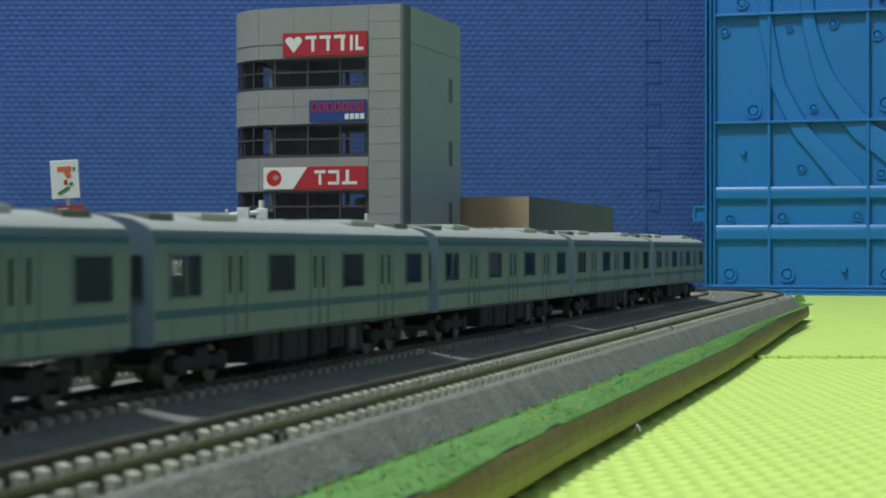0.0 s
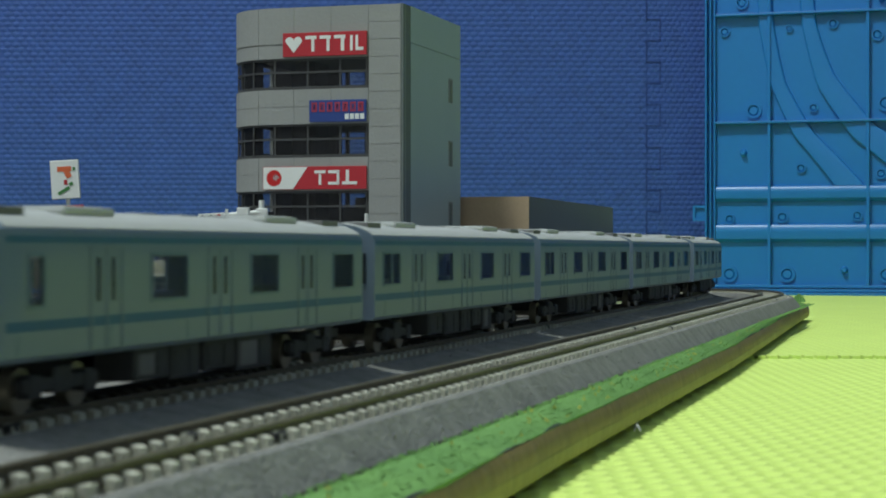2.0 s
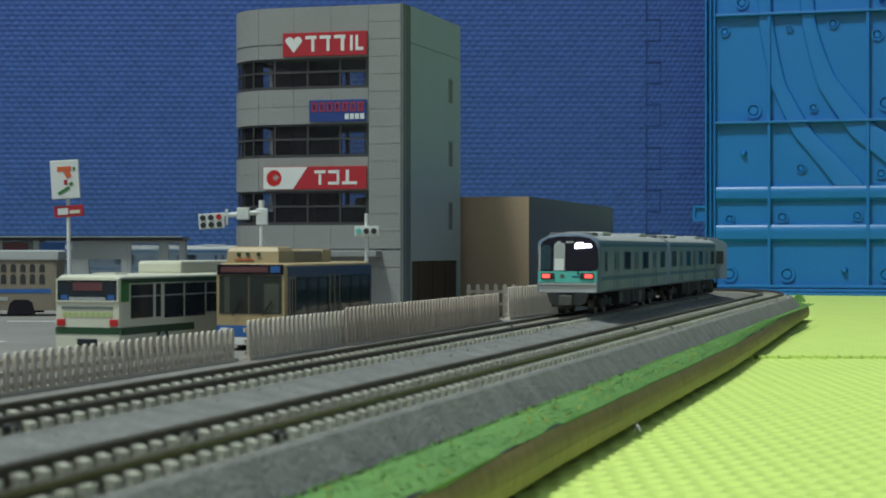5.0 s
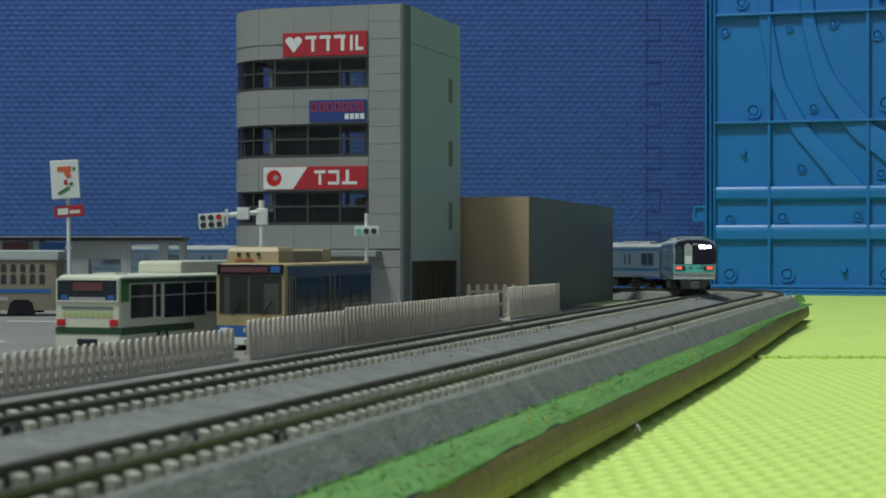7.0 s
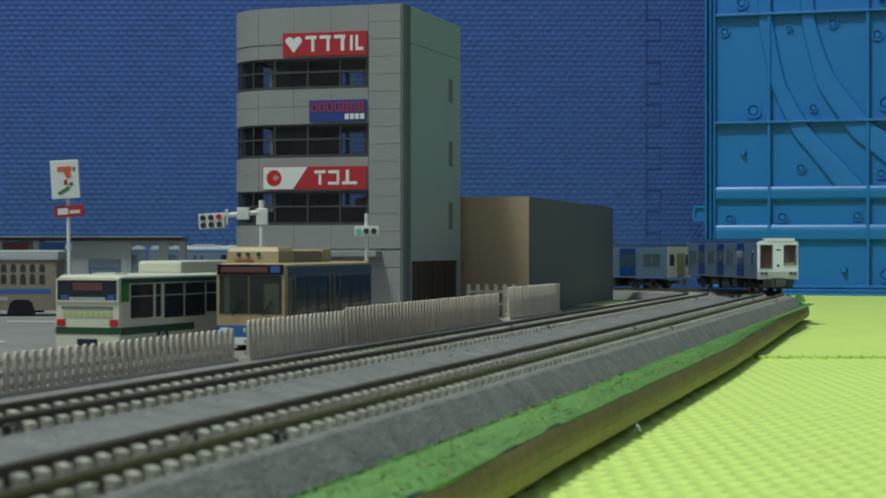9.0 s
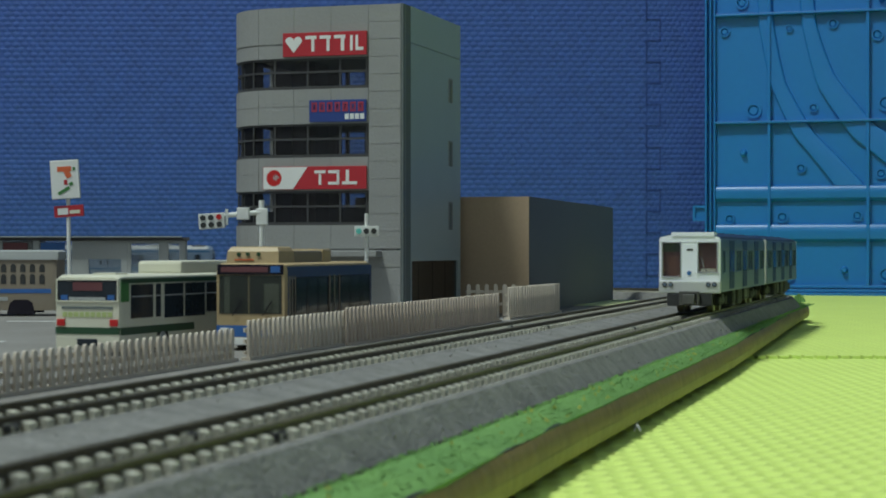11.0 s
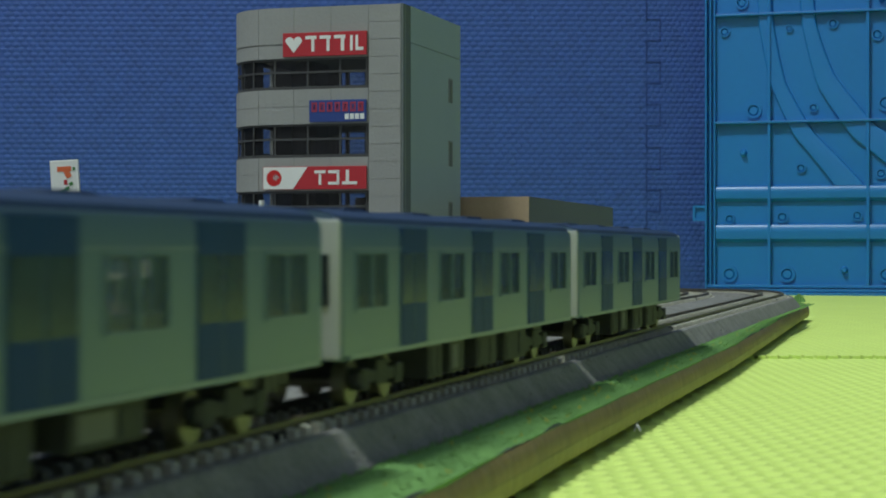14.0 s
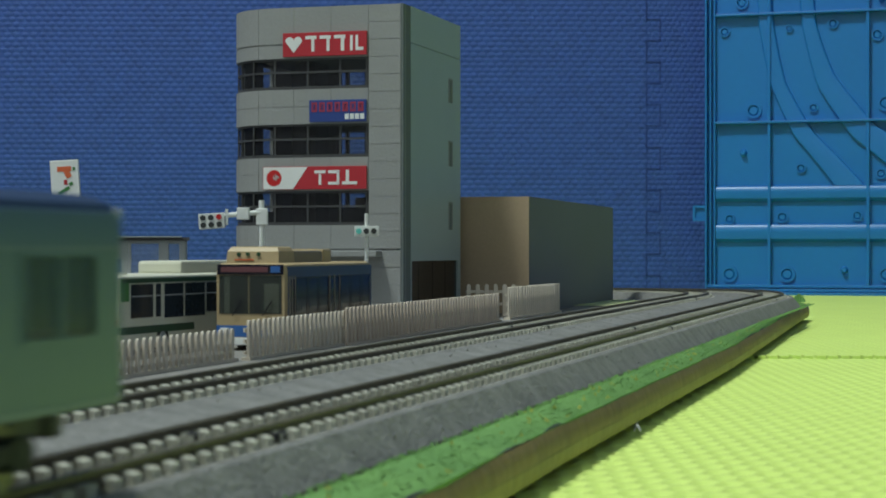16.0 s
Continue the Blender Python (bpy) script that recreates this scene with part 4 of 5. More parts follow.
    bpart("shop_front", (-62, -14, 0.1, 0.36, 0.4, Z(29)), "frame", b, "dark shop front")


def facade_sign(u0, u1, z0, z1, material, label, marks):
    """A flat sign on the facade plane; marks: rows (x0, x1, z0, z1, material) in its own space, from its lower left."""
    a = radians(16.8)
    x, y = -13.8 - u1 * math.cos(a), 650 + u1 * math.sin(a)
    s = thing("wall_sign", at(x, y - 0.0, z0, 16.8), label, "sign", "signs on the office front")
    w, h = u1 - u0, z1 - z0
    bpart("sign_panel", (0, w, -0.9, 0.02, 0, h), material, s, bevel=0.12)
    for shape, x0, x1, za, zb, m in marks:
        bm = bmesh.new()
        if shape == "bar":
            box(bm, x0, x1, -1.0, -0.85, za, zb)
        elif shape == "disc":
            rod(bm, ((x0 + x1) / 2, -1.02, (za + zb) / 2), ((x0 + x1) / 2, -0.85, (za + zb) / 2), (x1 - x0) / 2, 20)
        elif shape == "heart":
            c, q, n = (x0 + x1) / 2, (x1 - x0) / 4, 8
            pts = [(c, za)] + [(c + q + q * math.cos(a), zb - q + q * math.sin(a)) for a in [math.pi * (i / n) for i in range(n + 1)]]
            pts += [(c - q + q * math.cos(a), zb - q + q * math.sin(a)) for a in [math.pi * (i / n) for i in range(n + 1)]]
            loft(bm, [[(x, y, z) for x, z in pts] for y in (-1.02, -0.85)])
        else:
            k = (zb - za) * 0.7
            loft(bm, [[(x0, y, za), (x1 - k, y, za), (x1, y, zb), (x0, y, zb)] for y in (-0.98, -0.85)])
        part("mark", bm, m, s)


def signs():
    facade_sign(13.3, 44.8, 102.0, 110.4, "red", "red shop sign with white lettering shapes and emblem",
                [("heart", 1.0, 7.4, 1.2, 7.0, "white")] +
                [("bar", 8.6 + i * 5.4, 12.8 + i * 5.4, 6.0, 7.2, "white") for i in range(3)] + [("bar", 10.9, 12.0, 1.6, 6.2, "white"), ("bar", 16.6, 17.7, 1.6, 6.2, "white"), ("bar", 21.9, 23.2, 1.6, 6.2, "white"),
                 ("bar", 25.4, 26.4, 1.6, 7.0, "white"), ("bar", 27.4, 28.4, 1.6, 7.0, "white"), ("bar", 28.4, 30.3, 1.6, 2.8, "white")])
    facade_sign(13.5, 34.8, 78.6, 86.4, "sign_blue", "dark blue shop sign with red and white lettering shapes",
                [("bar", 0.9 + i * 2.9, 3.0 + i * 2.9, 3.6, 7.0, "dull_red") for i in range(7)] + [("bar", 1.5 + i * 2.9, 2.4 + i * 2.9, 4.3, 6.3, "sign_blue") for i in range(7)] +
                [("bar", 13.4 + i * 1.9, 14.9 + i * 1.9, 0.9, 2.8, "white") for i in range(4)])
    facade_sign(13.4, 52.4, 54.9, 63.0, "red", "red and white shop sign with lettering shapes and round emblem",
                [("slant", 0.2, 17.0, 0.15, 7.95, "white"), ("disc", 1.4, 7.2, 1.2, 7.0, "red_lens"), ("disc", 3.9, 6.1, 3.2, 5.4, "white")] +
                [("bar", 19.6 + i * 5.2, 23.8 + i * 5.2, 5.6, 6.7, "white") for i in range(2)] + [("bar", 21.2, 22.2, 1.6, 5.4, "white"), ("bar", 28.0, 29.0, 1.8, 6.4, "white"), ("bar", 24.8, 29.0, 1.6, 2.6, "white"),
                 ("bar", 30.0, 35.6, 1.6, 2.7, "white"), ("bar", 31.4, 32.6, 2.6, 6.8, "white")])


def card_box():
    b = thing("card_box", at(33.2, 720, BOARD, 14.4), "plain box with tan end and dark grey side beside the track", "box")
    bm = bmesh.new()
    box(bm, -70, -0.3, 0.3, 202, 0, 45.0)
    part("body", bm, "card_grey", b)
    bpart("end_panel", (-70, 0, -0.3, 0.3, 0, 45.3), "card_tan", b, "tan card end")
    bpart("side_panel", (-0.3, 0.1, 0.3, 202, 0, 45.3), "card_grey", b, "dark grey card side")
    bpart("top_panel", (-70, -0.3, 0.3, 202, 45.0, 45.3), "card_tan", b)


M["pane_glass"] = glass("clear_window", (0.03, 0.03, 0.035), 0.05, 0.3)


# ---- fences ----
def fences():
    def picket_mesh(hgt, material="fence"):
        bm = bmesh.new()
        prof = [(-0.75, 0), (0.75, 0), (0.75, hgt - 0.9), (0.6, hgt - 0.25), (0, hgt), (-0.6, hgt - 0.25), (-0.75, hgt - 0.9)]
        loft(bm, [[(x, y, z) for y, z in prof] for x in (-0.3, 0.3)])
        return mesh_of("picket", bm, material)
    def run(s0, s1, d0, d1, hgt, base, material="fence"):
        a, b = ALONG * s0 + ACROSS * d0, ALONG * s1 + ACROSS * d1
        v = b - a
        f = thing("picket_fence", at(a.x, a.y, base, math.degrees(math.atan2(v.x, v.y))), "pale grey plastic picket fence beside the track", "fence", "fences along the line")
        n = round(v.length / 3.25)
        me = picket_mesh(hgt, material)
        for i in range(n):
            ob = new("picket", me)
            ob.parent = f
            ob.matrix_basis = pose(0, (1.2 + i * v.length / n) * MM, 0, 0, random.uniform(-0.5, 0.5), 0)
        for z in (hgt * 0.14, hgt * 0.42, hgt * 0.7):
            bpart("rail", (-0.9, -0.42, 0, v.length, z, z + 0.9), material, f)
        bpart("foot", (-1.4, 0.8, 0, v.length, 0, 0.7), material, f)
    run(150, 388, -156, -155.5, 7.4, BOARD)
    run(390, 460, -153.5, -153.6, 9.1, BOARD)
    run(457, 623, -152.8, -152.4, 9.9, BOARD, "fence_brown")
    run(640, 722, -153.5, -152, 11.6, BOARD)
    a = thing("picket_fence", at(9.5, 690, BOARD, 80), "short pale grey picket fence in front of the box", "fence", "fences along the line")
    me = picket_mesh(12.0)
    for i in range(6):
        ob = new("picket", me)
        ob.parent = a
        ob.matrix_basis = pose(0, i * 3.4 * MM, 0)
    for z in (4.0, 8.6):
        bpart("rail", (-0.9, -0.4, -1, 18.5, z, z + 1.1), "fence", a)


# ---- road vehicles ----
def wheels(parent, ys, hw, r=3.2):
    for y in ys:
        for sx in (-1, 1):
            bm = bmesh.new()
            rod(bm, (sx * (hw - 1.7), y, r), (sx * (hw + 0.05), y, r), r, 20)
            w = part("wheel", bm, "rubber", parent, "black tyre")
            bm = bmesh.new()
            rod(bm, (sx * (hw - 0.2), y, r), (sx * (hw + 0.2), y, r), r * 0.55, 14)
            part("rim", bm, "store_grey", w)


def bus_shell(bm, w, l, z0, z1, r=1.3):
    """Hollow-looking body made of a rounded box profile along y."""
    h = w / 2
    sec = [(h, z0), (h, z1 - r * 1.4), (h - 0.4, z1 - 0.5), (h - r, z1), (-h + r, z1), (-h + 0.4, z1 - 0.5), (-h, z1 - r * 1.4), (-h, z0)]
    secs = []
    for y, k, dz in ((0, 0.96, 0.6), (1.0, 0.995, 0.1), (2, 1, 0), (l - 2, 1, 0), (l - 1.0, 0.995, 0.1), (l, 0.96, 0.6)):
        secs.append([(x * k, y, z - (dz if z > z1 - 2 else 0)) for x, z in sec])
    loft(bm, secs)


def green_bus():
    b = thing("city_bus", at(-83.5, 437.5, BOARD, 19), "cream and green model city bus seen from its rear", "bus", "parked model buses")
    w, l = 17.4, 71
    h = w / 2
    bm = bmesh.new()
    bus_shell(bm, w, l, 1.6, 18.9)
    part("body", bm, "cream", b, "cream body", True)
    bpart("rear_window", (-7.9, 7.9, -0.12, 0.3, 12.9, 17.6), "pane", b, "dark rear window", 0.1)
    bpart("destination_sign", (-3.8, 4.0, -0.2, 0.2, 15.2, 17.2), "maroon", b, "dark red-brown display")
    # added pale bar imitates bluish-white seats and reflection in the glass
    bpart("seat_glint_bar", (-4.8, 4.8, -0.16, 0.2, 13.0, 13.7), "store_grey", b, "pale bar standing for seats and reflection in the rear window")
    bm = bmesh.new()
    for x in (-8.3, 7.9):
        box(bm, x, x + 0.4, -0.3, 0.2, 12.6, 17.9, 0.1)
    box(bm, -8.3, 8.3, -0.3, 0.2, 12.5, 12.9, 0.1)
    box(bm, -8.3, 8.3, -0.3, 0.2, 17.6, 18.0, 0.1)
    part("window_frame", bm, "cream", b, "cream frame round the rear window")
    bpart("rear_louvre", (-6.8, 6.8, -0.14, 0.2, 10.9, 11.5), "strip", b, "grey louvre under the rear window")
    for x in (-7.0, 5.4):
        bpart("window_sticker", (x, x + 1.8, -0.18, 0.2, 13.0, 14.2), "azure", b)
    for i in range(9):
        bpart("lettering_bar", (-6.6 + i * 1.5, -5.4 + i * 1.5, -0.1, 0.2, 9.0, 10.2), "pale_green", b)
    for x in (-8.0, 6.0):
        bpart("tail_light", (x, x + 2.1, -0.35, 0.2, 6.9, 8.5), "red_lens", b, "red tail lamp", 0.1)
    bpart("rear_band", (-8.5, 8.5, -0.1, 0.25, 5.0, 6.6), "dark_green", b)
    bpart("number_plate", (-2.6, 2.6, -0.25, 0.2, 2.2, 3.9), "pane", b)
    for sx in (-1, 1):
        a, c = (h - 0.2, h + 0.08) if sx > 0 else (-h - 0.08, -h + 0.2)
        bpart("upper_band", (a, c, 0.6, l - 1, 16.9, 18.0), "dark_green", b)
        bpart("corner_band", (a, c, 0.5, 4.2, 12.6, 17.2), "green", b)
        bpart("lower_band", (a, c, 0.5, 38, 4.8, 6.6), "dark_green", b)
        for y0, y1, z0 in ((5.0, 16, 8.6), (17.6, 20, 8.6), (22, 32, 8.2), (33, 44, 8.2), (45, 54, 9), (55, 64, 9)):
            wn = bpart("side_window", (a, c + 0.06 * sx if sx > 0 else c, y0, y1, z0, 16.6), "pane", b)
            bpart("window_bar", (a, c + 0.1, y0, y1, 13.6, 13.9) if sx > 0 else (a - 0.1, c, y0, y1, 13.6, 13.9), "store_grey", wn)
        bpart("mirror", (sx * (h + 0.6) - 0.5, sx * (h + 0.6) + 0.5, l - 1, l, 11, 14), "black", b)
    bpart("air_conditioner", (-6.2, 6.2, 36, 66, 18.6, 22.0), "cream", b, "long white rooftop unit", 0.8)
    bpart("roof_hatch", (-3, 3, 8, 14, 18.7, 19.3), "cream", b, "", 0.2)
    wheels(b, (21, l - 14), h)


def beige_bus():
    b = thing("city_bus", at(-47.3, 457.5, BOARD, 15), "beige and dark blue model city bus facing the fence", "bus", "parked model buses")
    w, l = 18.4, 71
    h = w / 2
    bm = bmesh.new()
    bus_shell(bm, w, l, 1.6, 21.6)
    part("body", bm, "beige", b, "beige body", True)
    bpart("windscreen", (-8.2, 8.2, -0.14, 0.3, 9.0, 18.6), "pane_seats", b, "large dark windscreen", 0.1)
    bpart("windscreen_back", (-8.1, 8.1, -0.06, 0.3, 9.1, 18.5), "cabin_grey", b)
    for x0, x1, z0, z1, m in ((3.6, 7.4, 9.4, 16.5, "seat_pale"), (-6.8, -5.4, 9.2, 18.4, "seat_pale"), (-0.6, -0.2, 9.2, 18.4, "beige"), (-3.8, -1.6, 9.2, 13.0, "dark"), (1.0, 2.8, 9.2, 14.5, "dark")):
        bpart("cabin_fitting", (x0, x1, -0.1, 0.1, z0, z1), m, b)
    hd = bpart("destination_sign", (-8.6, 8.6, -0.3, 0.3, 18.7, 21.2), "black", b, "black roller sign", 0.15)
    bpart("route_display", (5.4, 7.8, -0.4, 0, 19.2, 20.8), "azure", hd, "small blue route display")
    bpart("display_text_bar", (-7.6, 4.6, -0.36, 0, 19.3, 20.6), "maroon", hd)
    for x in (-4.6, 3.2):
        bm = bmesh.new()
        rod(bm, (x, -0.4, 8.6), (x + 2.6, -0.4, 12.4), 0.14, 6)
        part("wiper", bm, "black", b)
    bpart("front_band", (-8.9, 8.9, -0.1, 0.25, 3.4, 6.2), "azure", b, "blue lower band")
    for x in (-7.8, 5.8):
        bpart("headlight", (x, x + 2.2, -0.3, 0.2, 4.2, 5.6), "white", b, "", 0.1)
    bpart("bumper", (-8.9, 8.9, -0.5, 0.4, 1.4, 3.2), "white", b, "", 0.2)
    bm = bmesh.new()
    loft(bm, [[(-6.9 * k, 1.3 + e, z), (6.9 * k, 1.3 + e, z), (6.9 * k, 13.2 - e, z), (-6.9 * k, 13.2 - e, z)] for k, e, z in ((1, 0, 21.2), (0.97, 0.4, 24.4), (0.9, 1.2, 25.3), (0.84, 2.0, 25.6))])
    fr = part("roof_pod", bm, "beige", b, "beige rooftop pod")
    for x in (-3.6, -1.2, 1.6):
        bm = bmesh.new()
        rod(bm, (x, 1.2, 23.7), (x, 2.0, 23.7), 0.5, 12)
        part("mark", bm, "dark_green", fr)
    bpart("mark", (-4.6, 0.4, 1.2, 1.7, 22.2, 22.5), "orange", fr)
    bpart("roof_tank", (-5.8, 5.8, 13, 38, 21.2, 24.6), "brown_grey", b, "brown roof equipment", 0.6)
    bpart("roof_box", (-6, 6, 38, 45, 21.2, 25.0), "beige", b, "", 0.7)
    for sx in (-1, 1):
        a, c = (h - 0.2, h + 0.08) if sx > 0 else (-h - 0.08, -h + 0.2)
        bpart("side_paint", (a, c, 1.5, l - 0.6, 7.6, 20.6), "navy", b, "dark blue upper side")
        bpart("side_paint", (a, c, 1.5, l - 0.6, 2, 7.6), "brown_grey", b)
        bpart("window_band", (h - 0.2, h + 0.12, 7.0, 69, 8.6, 18.0) if sx > 0 else (-h - 0.12, -h + 0.2, 7.0, 69, 8.6, 18.0), "shop_dark", b, "black window band")
        for yy in (2.0, 4.0, 6.1, 33.0, 37.0, 41.2):
            bpart("door_post", (h - 0.2, h + 0.3, yy, yy + 0.5, 2.4, 18.4) if sx > 0 else (-h - 0.3, -h + 0.2, yy, yy + 0.5, 2.4, 18.4), "brown_grey", b)
        a, c = (h - 0.2, h + 0.16) if sx > 0 else (-h - 0.16, -h + 0.2)
        for y0, y1, z0 in ((2.4, 6, 3), (7.5, 15.5, 9), (17, 24, 9), (25, 32, 9), (33.5, 41, 3), (43, 51, 9), (52.5, 60, 9), (61.5, 68, 9)):
            wn = bpart("side_window", (a, c, y0, y1, z0, 17.6), "pane_reflect", b)
            bpart("window_bar", (a, c + 0.06, y1 - 0.5, y1, z0, 17.6) if sx > 0 else (a - 0.06, c, y1 - 0.5, y1, z0, 17.6), "black", wn)
    bpart("cabin", (-h + 0.5, h - 0.21, 2, l - 2, 3, 18), "pane", b)
    wheels(b, (16, l - 20), h)


def retro_bus():
    b = thing("retro_bus", at(-204, 700, BOARD, 88), "taupe old-fashioned model bus with small arched windows", "bus", "parked model buses")
    # local y runs to the right of the view, its near side is +x
    bm = bmesh.new()
    w, l = 19, 60
    h = w / 2
    bus_shell(bm, w, l, 2.2, 22.2, 2.0)
    part("body", bm, "brown_grey", b, "taupe body", True)
    bm = bmesh.new()
    bus_shell(bm, w + 0.8, l + 0.6, 21.0, 24.6, 2.2)
    part("roof", bm, "store_grey", b, "pale domed roof", True)
    for sx in (-1, 1):
        for r, (z0, z1) in enumerate(((16.4, 19.4), (12.0, 15.6))):
            for i in range(15):
                y = 4 + i * 3.55
                bm = bmesh.new()
                pts = [(y, z0), (y + 2.0, z0), (y + 2.0, z1 - 0.8), (y + 1.5, z1), (y + 0.5, z1), (y, z1 - 0.8)]
                x = sx * h
                loft(bm, [[(xx, a, c) for a, c in pts] for xx in (x - 0.12, x + 0.12)])
                part("window", bm, "dark", b, "small dark arched window")
        bpart("stripe", (sx * h - 0.1, sx * h + 0.1, 22, l - 2, 8.6, 10.2), "azure", b, "blue stripe")
        bpart("trim", (sx * h - 0.15, sx * h + 0.15, 1, l - 1, 20.3, 20.8), "brown_grey", b)
        bpart("badge", (sx * h - 0.15, sx * h + 0.15, l - 22, l - 18, 5.8, 7.2), "store_grey", b)
        for y in (14, l - 13):
            bm = bmesh.new()
            pts = [(y - 5.2, 0.8), (y + 5.2, 0.8), (y + 4.2, 5), (y + 2.4, 6.2), (y - 2.4, 6.2), (y - 4.2, 5)]
            loft(bm, [[(xx, a, c) for a, c in pts] for xx in (sx * h - 0.2, sx * h + 0.2)])
            part("wheel_arch", bm, "black", b)
    wheels(b, (14, l - 13), h - 0.9, 3.4)


# ---- shop, pole sign, signals ----
def shop():
    y0 = 770
    x0, x1 = -232.0, -104.5
    b = thing("convenience_store", at(0, y0, BOARD, 0), "low grey model shop with flat black-edged roof and open glazing", "shop")
    Z = lambda z: z - BOARD
    bm = bmesh.new()
    prism(bm, [(x0, -1.5), (x1, -1.5), (x1 - 9.5, 58), (x0, 58)], Z(37.4), Z(38.6))
    part("roof", bm, "frame", b, "flat dark roof slab")
    bm = bmesh.new()
    prism(bm, [(x0 + 2, -3), (x1 - 3, -3), (x1 - 12, 56), (x0 + 2, 56)], Z(38.6), Z(39.0))
    part("roof_deck", bm, "store_grey", b)
    bpart("wall_panel", (-153.5, -130.5, 0, 1.2, Z(29.6), Z(37.2)), "store_grey", b, "grey wall panel", 0.1)
    bpart("wall_panel", (-153.5, -146.5, 0, 1.2, 0, Z(29.6)), "store_grey", b)
    bpart("glass_pane", (-146.5, -133, 0.5, 0.7, 0, Z(29.6)), "pane_clear", b)
    bpart("wall_panel", (-133, -130.5, 0, 1.2, 0, Z(29.6)), "store_grey", b)
    for xa, xb in ((-130.4, -129), (-117.5, -113.5), (-109, -106.5)):
        bpart("post", (xa, xb, 0, 1.4, 0, Z(37.3)), "store_grey", b)
    bpart("lintel", (-130, -106.5, 0.1, 1.3, Z(36.0), Z(37.3)), "store_grey", b)
    for xa, xb in ((-129, -117.5), (-113.5, -109)):
        bpart("glass_pane", (xa, xb, 0.5, 0.7, 0.4, Z(36.0)), "pane_clear", b)
        bpart("sill", (xa, xb, 0.2, 1.2, 0, 5), "store_grey", b)
    for i in range(5):
        xa = -231 + i * 15.4
        bpart("post", (xa, xa + 2.4, 0, 1.4, 0, Z(37.3)), "store_grey", b)
        bpart("window_board", (xa + 3, xa + 13, 0.3, 1.0, Z(32.5), Z(36.4)), "maroon" if i % 2 else "azure", b)
        bpart("glass_pane", (xa + 2.4, xa + 15.4, 0.5, 0.7, 0.4, Z(37.3)), "pane_clear", b)
    bpart("side_wall", (x1 - 3.5, x1 - 2.3, 1.5, 8, 0, Z(37.3)), "store_grey", b)
    bpart("back_wall", (x0 + 1, -176, 54, 55.2, 0, Z(37.3)), "store_grey", b)


M["pane_clear"] = glass("clear_shop_glass", (0.35, 0.4, 0.42), 0.1, 0.22)


def pole_sign():
    y = 755
    k = y / 3297
    b = thing("pole_sign", at((124 - 784) * k, y, BOARD, 3), "white box sign with coloured strokes on a thin white pole", "sign")
    Z = lambda py: EYE - BOARD + (440 - py) * k
    bm = bmesh.new()
    rod(bm, (0, 0, 0), (-0.8, 0, Z(345)), 0.85, 12)
    part("pole", bm, "white", b)
    sg = bpart("sign_box", (-6.4, 4.9, -2.2, 1.2, 0, 15.6), "white", b, "white lit-style sign box", 0.3)
    sg.matrix_basis = pose(-0.6 * MM, 0, Z(351) * MM, 0, -3.5, 8)
    for dims, m, turn in (((-3.6, 2.0, 11.0, 13.0), "orange", 0), ((-0.6, 1.6, 8.4, 11.4), "orange", -25), ((-1.2, 0.2, 5.6, 7.6), "red", 0), ((-4.0, 1.2, 2.6, 3.9), "green", -28), ((0.8, 2.4, 5.2, 6.6), "green", -30), ((2.6, 3.6, 11.2, 12.6), "green", 0)):
        bm = bmesh.new()
        vs = box(bm, dims[0], dims[1], -2.36, -2.1, dims[2], dims[3])
        c = Vector(((dims[0] + dims[1]) / 2, 0, (dims[2] + dims[3]) / 2))
        bmesh.ops.rotate(bm, verts=bm.verts, cent=c, matrix=Matrix.Rotation(radians(turn), 3, "Y"))
        part("mark", bm, m, sg)
    rd = bpart("small_sign", (-6, 5.8, -1.2, 0.6, 0, 4.6), "red", b, "small red sign plate", 0.15)
    rd.matrix_basis = pose(0, 0, Z(383) * MM, 0, -4, 4)
    bpart("text_bar", (-4.6, -0.4, -1.32, -1.1, 1.0, 3.6), "white", rd)
    bpart("text_bar", (0.2, 4.4, -1.32, -1.1, 1.2, 2.6), "cream", rd)


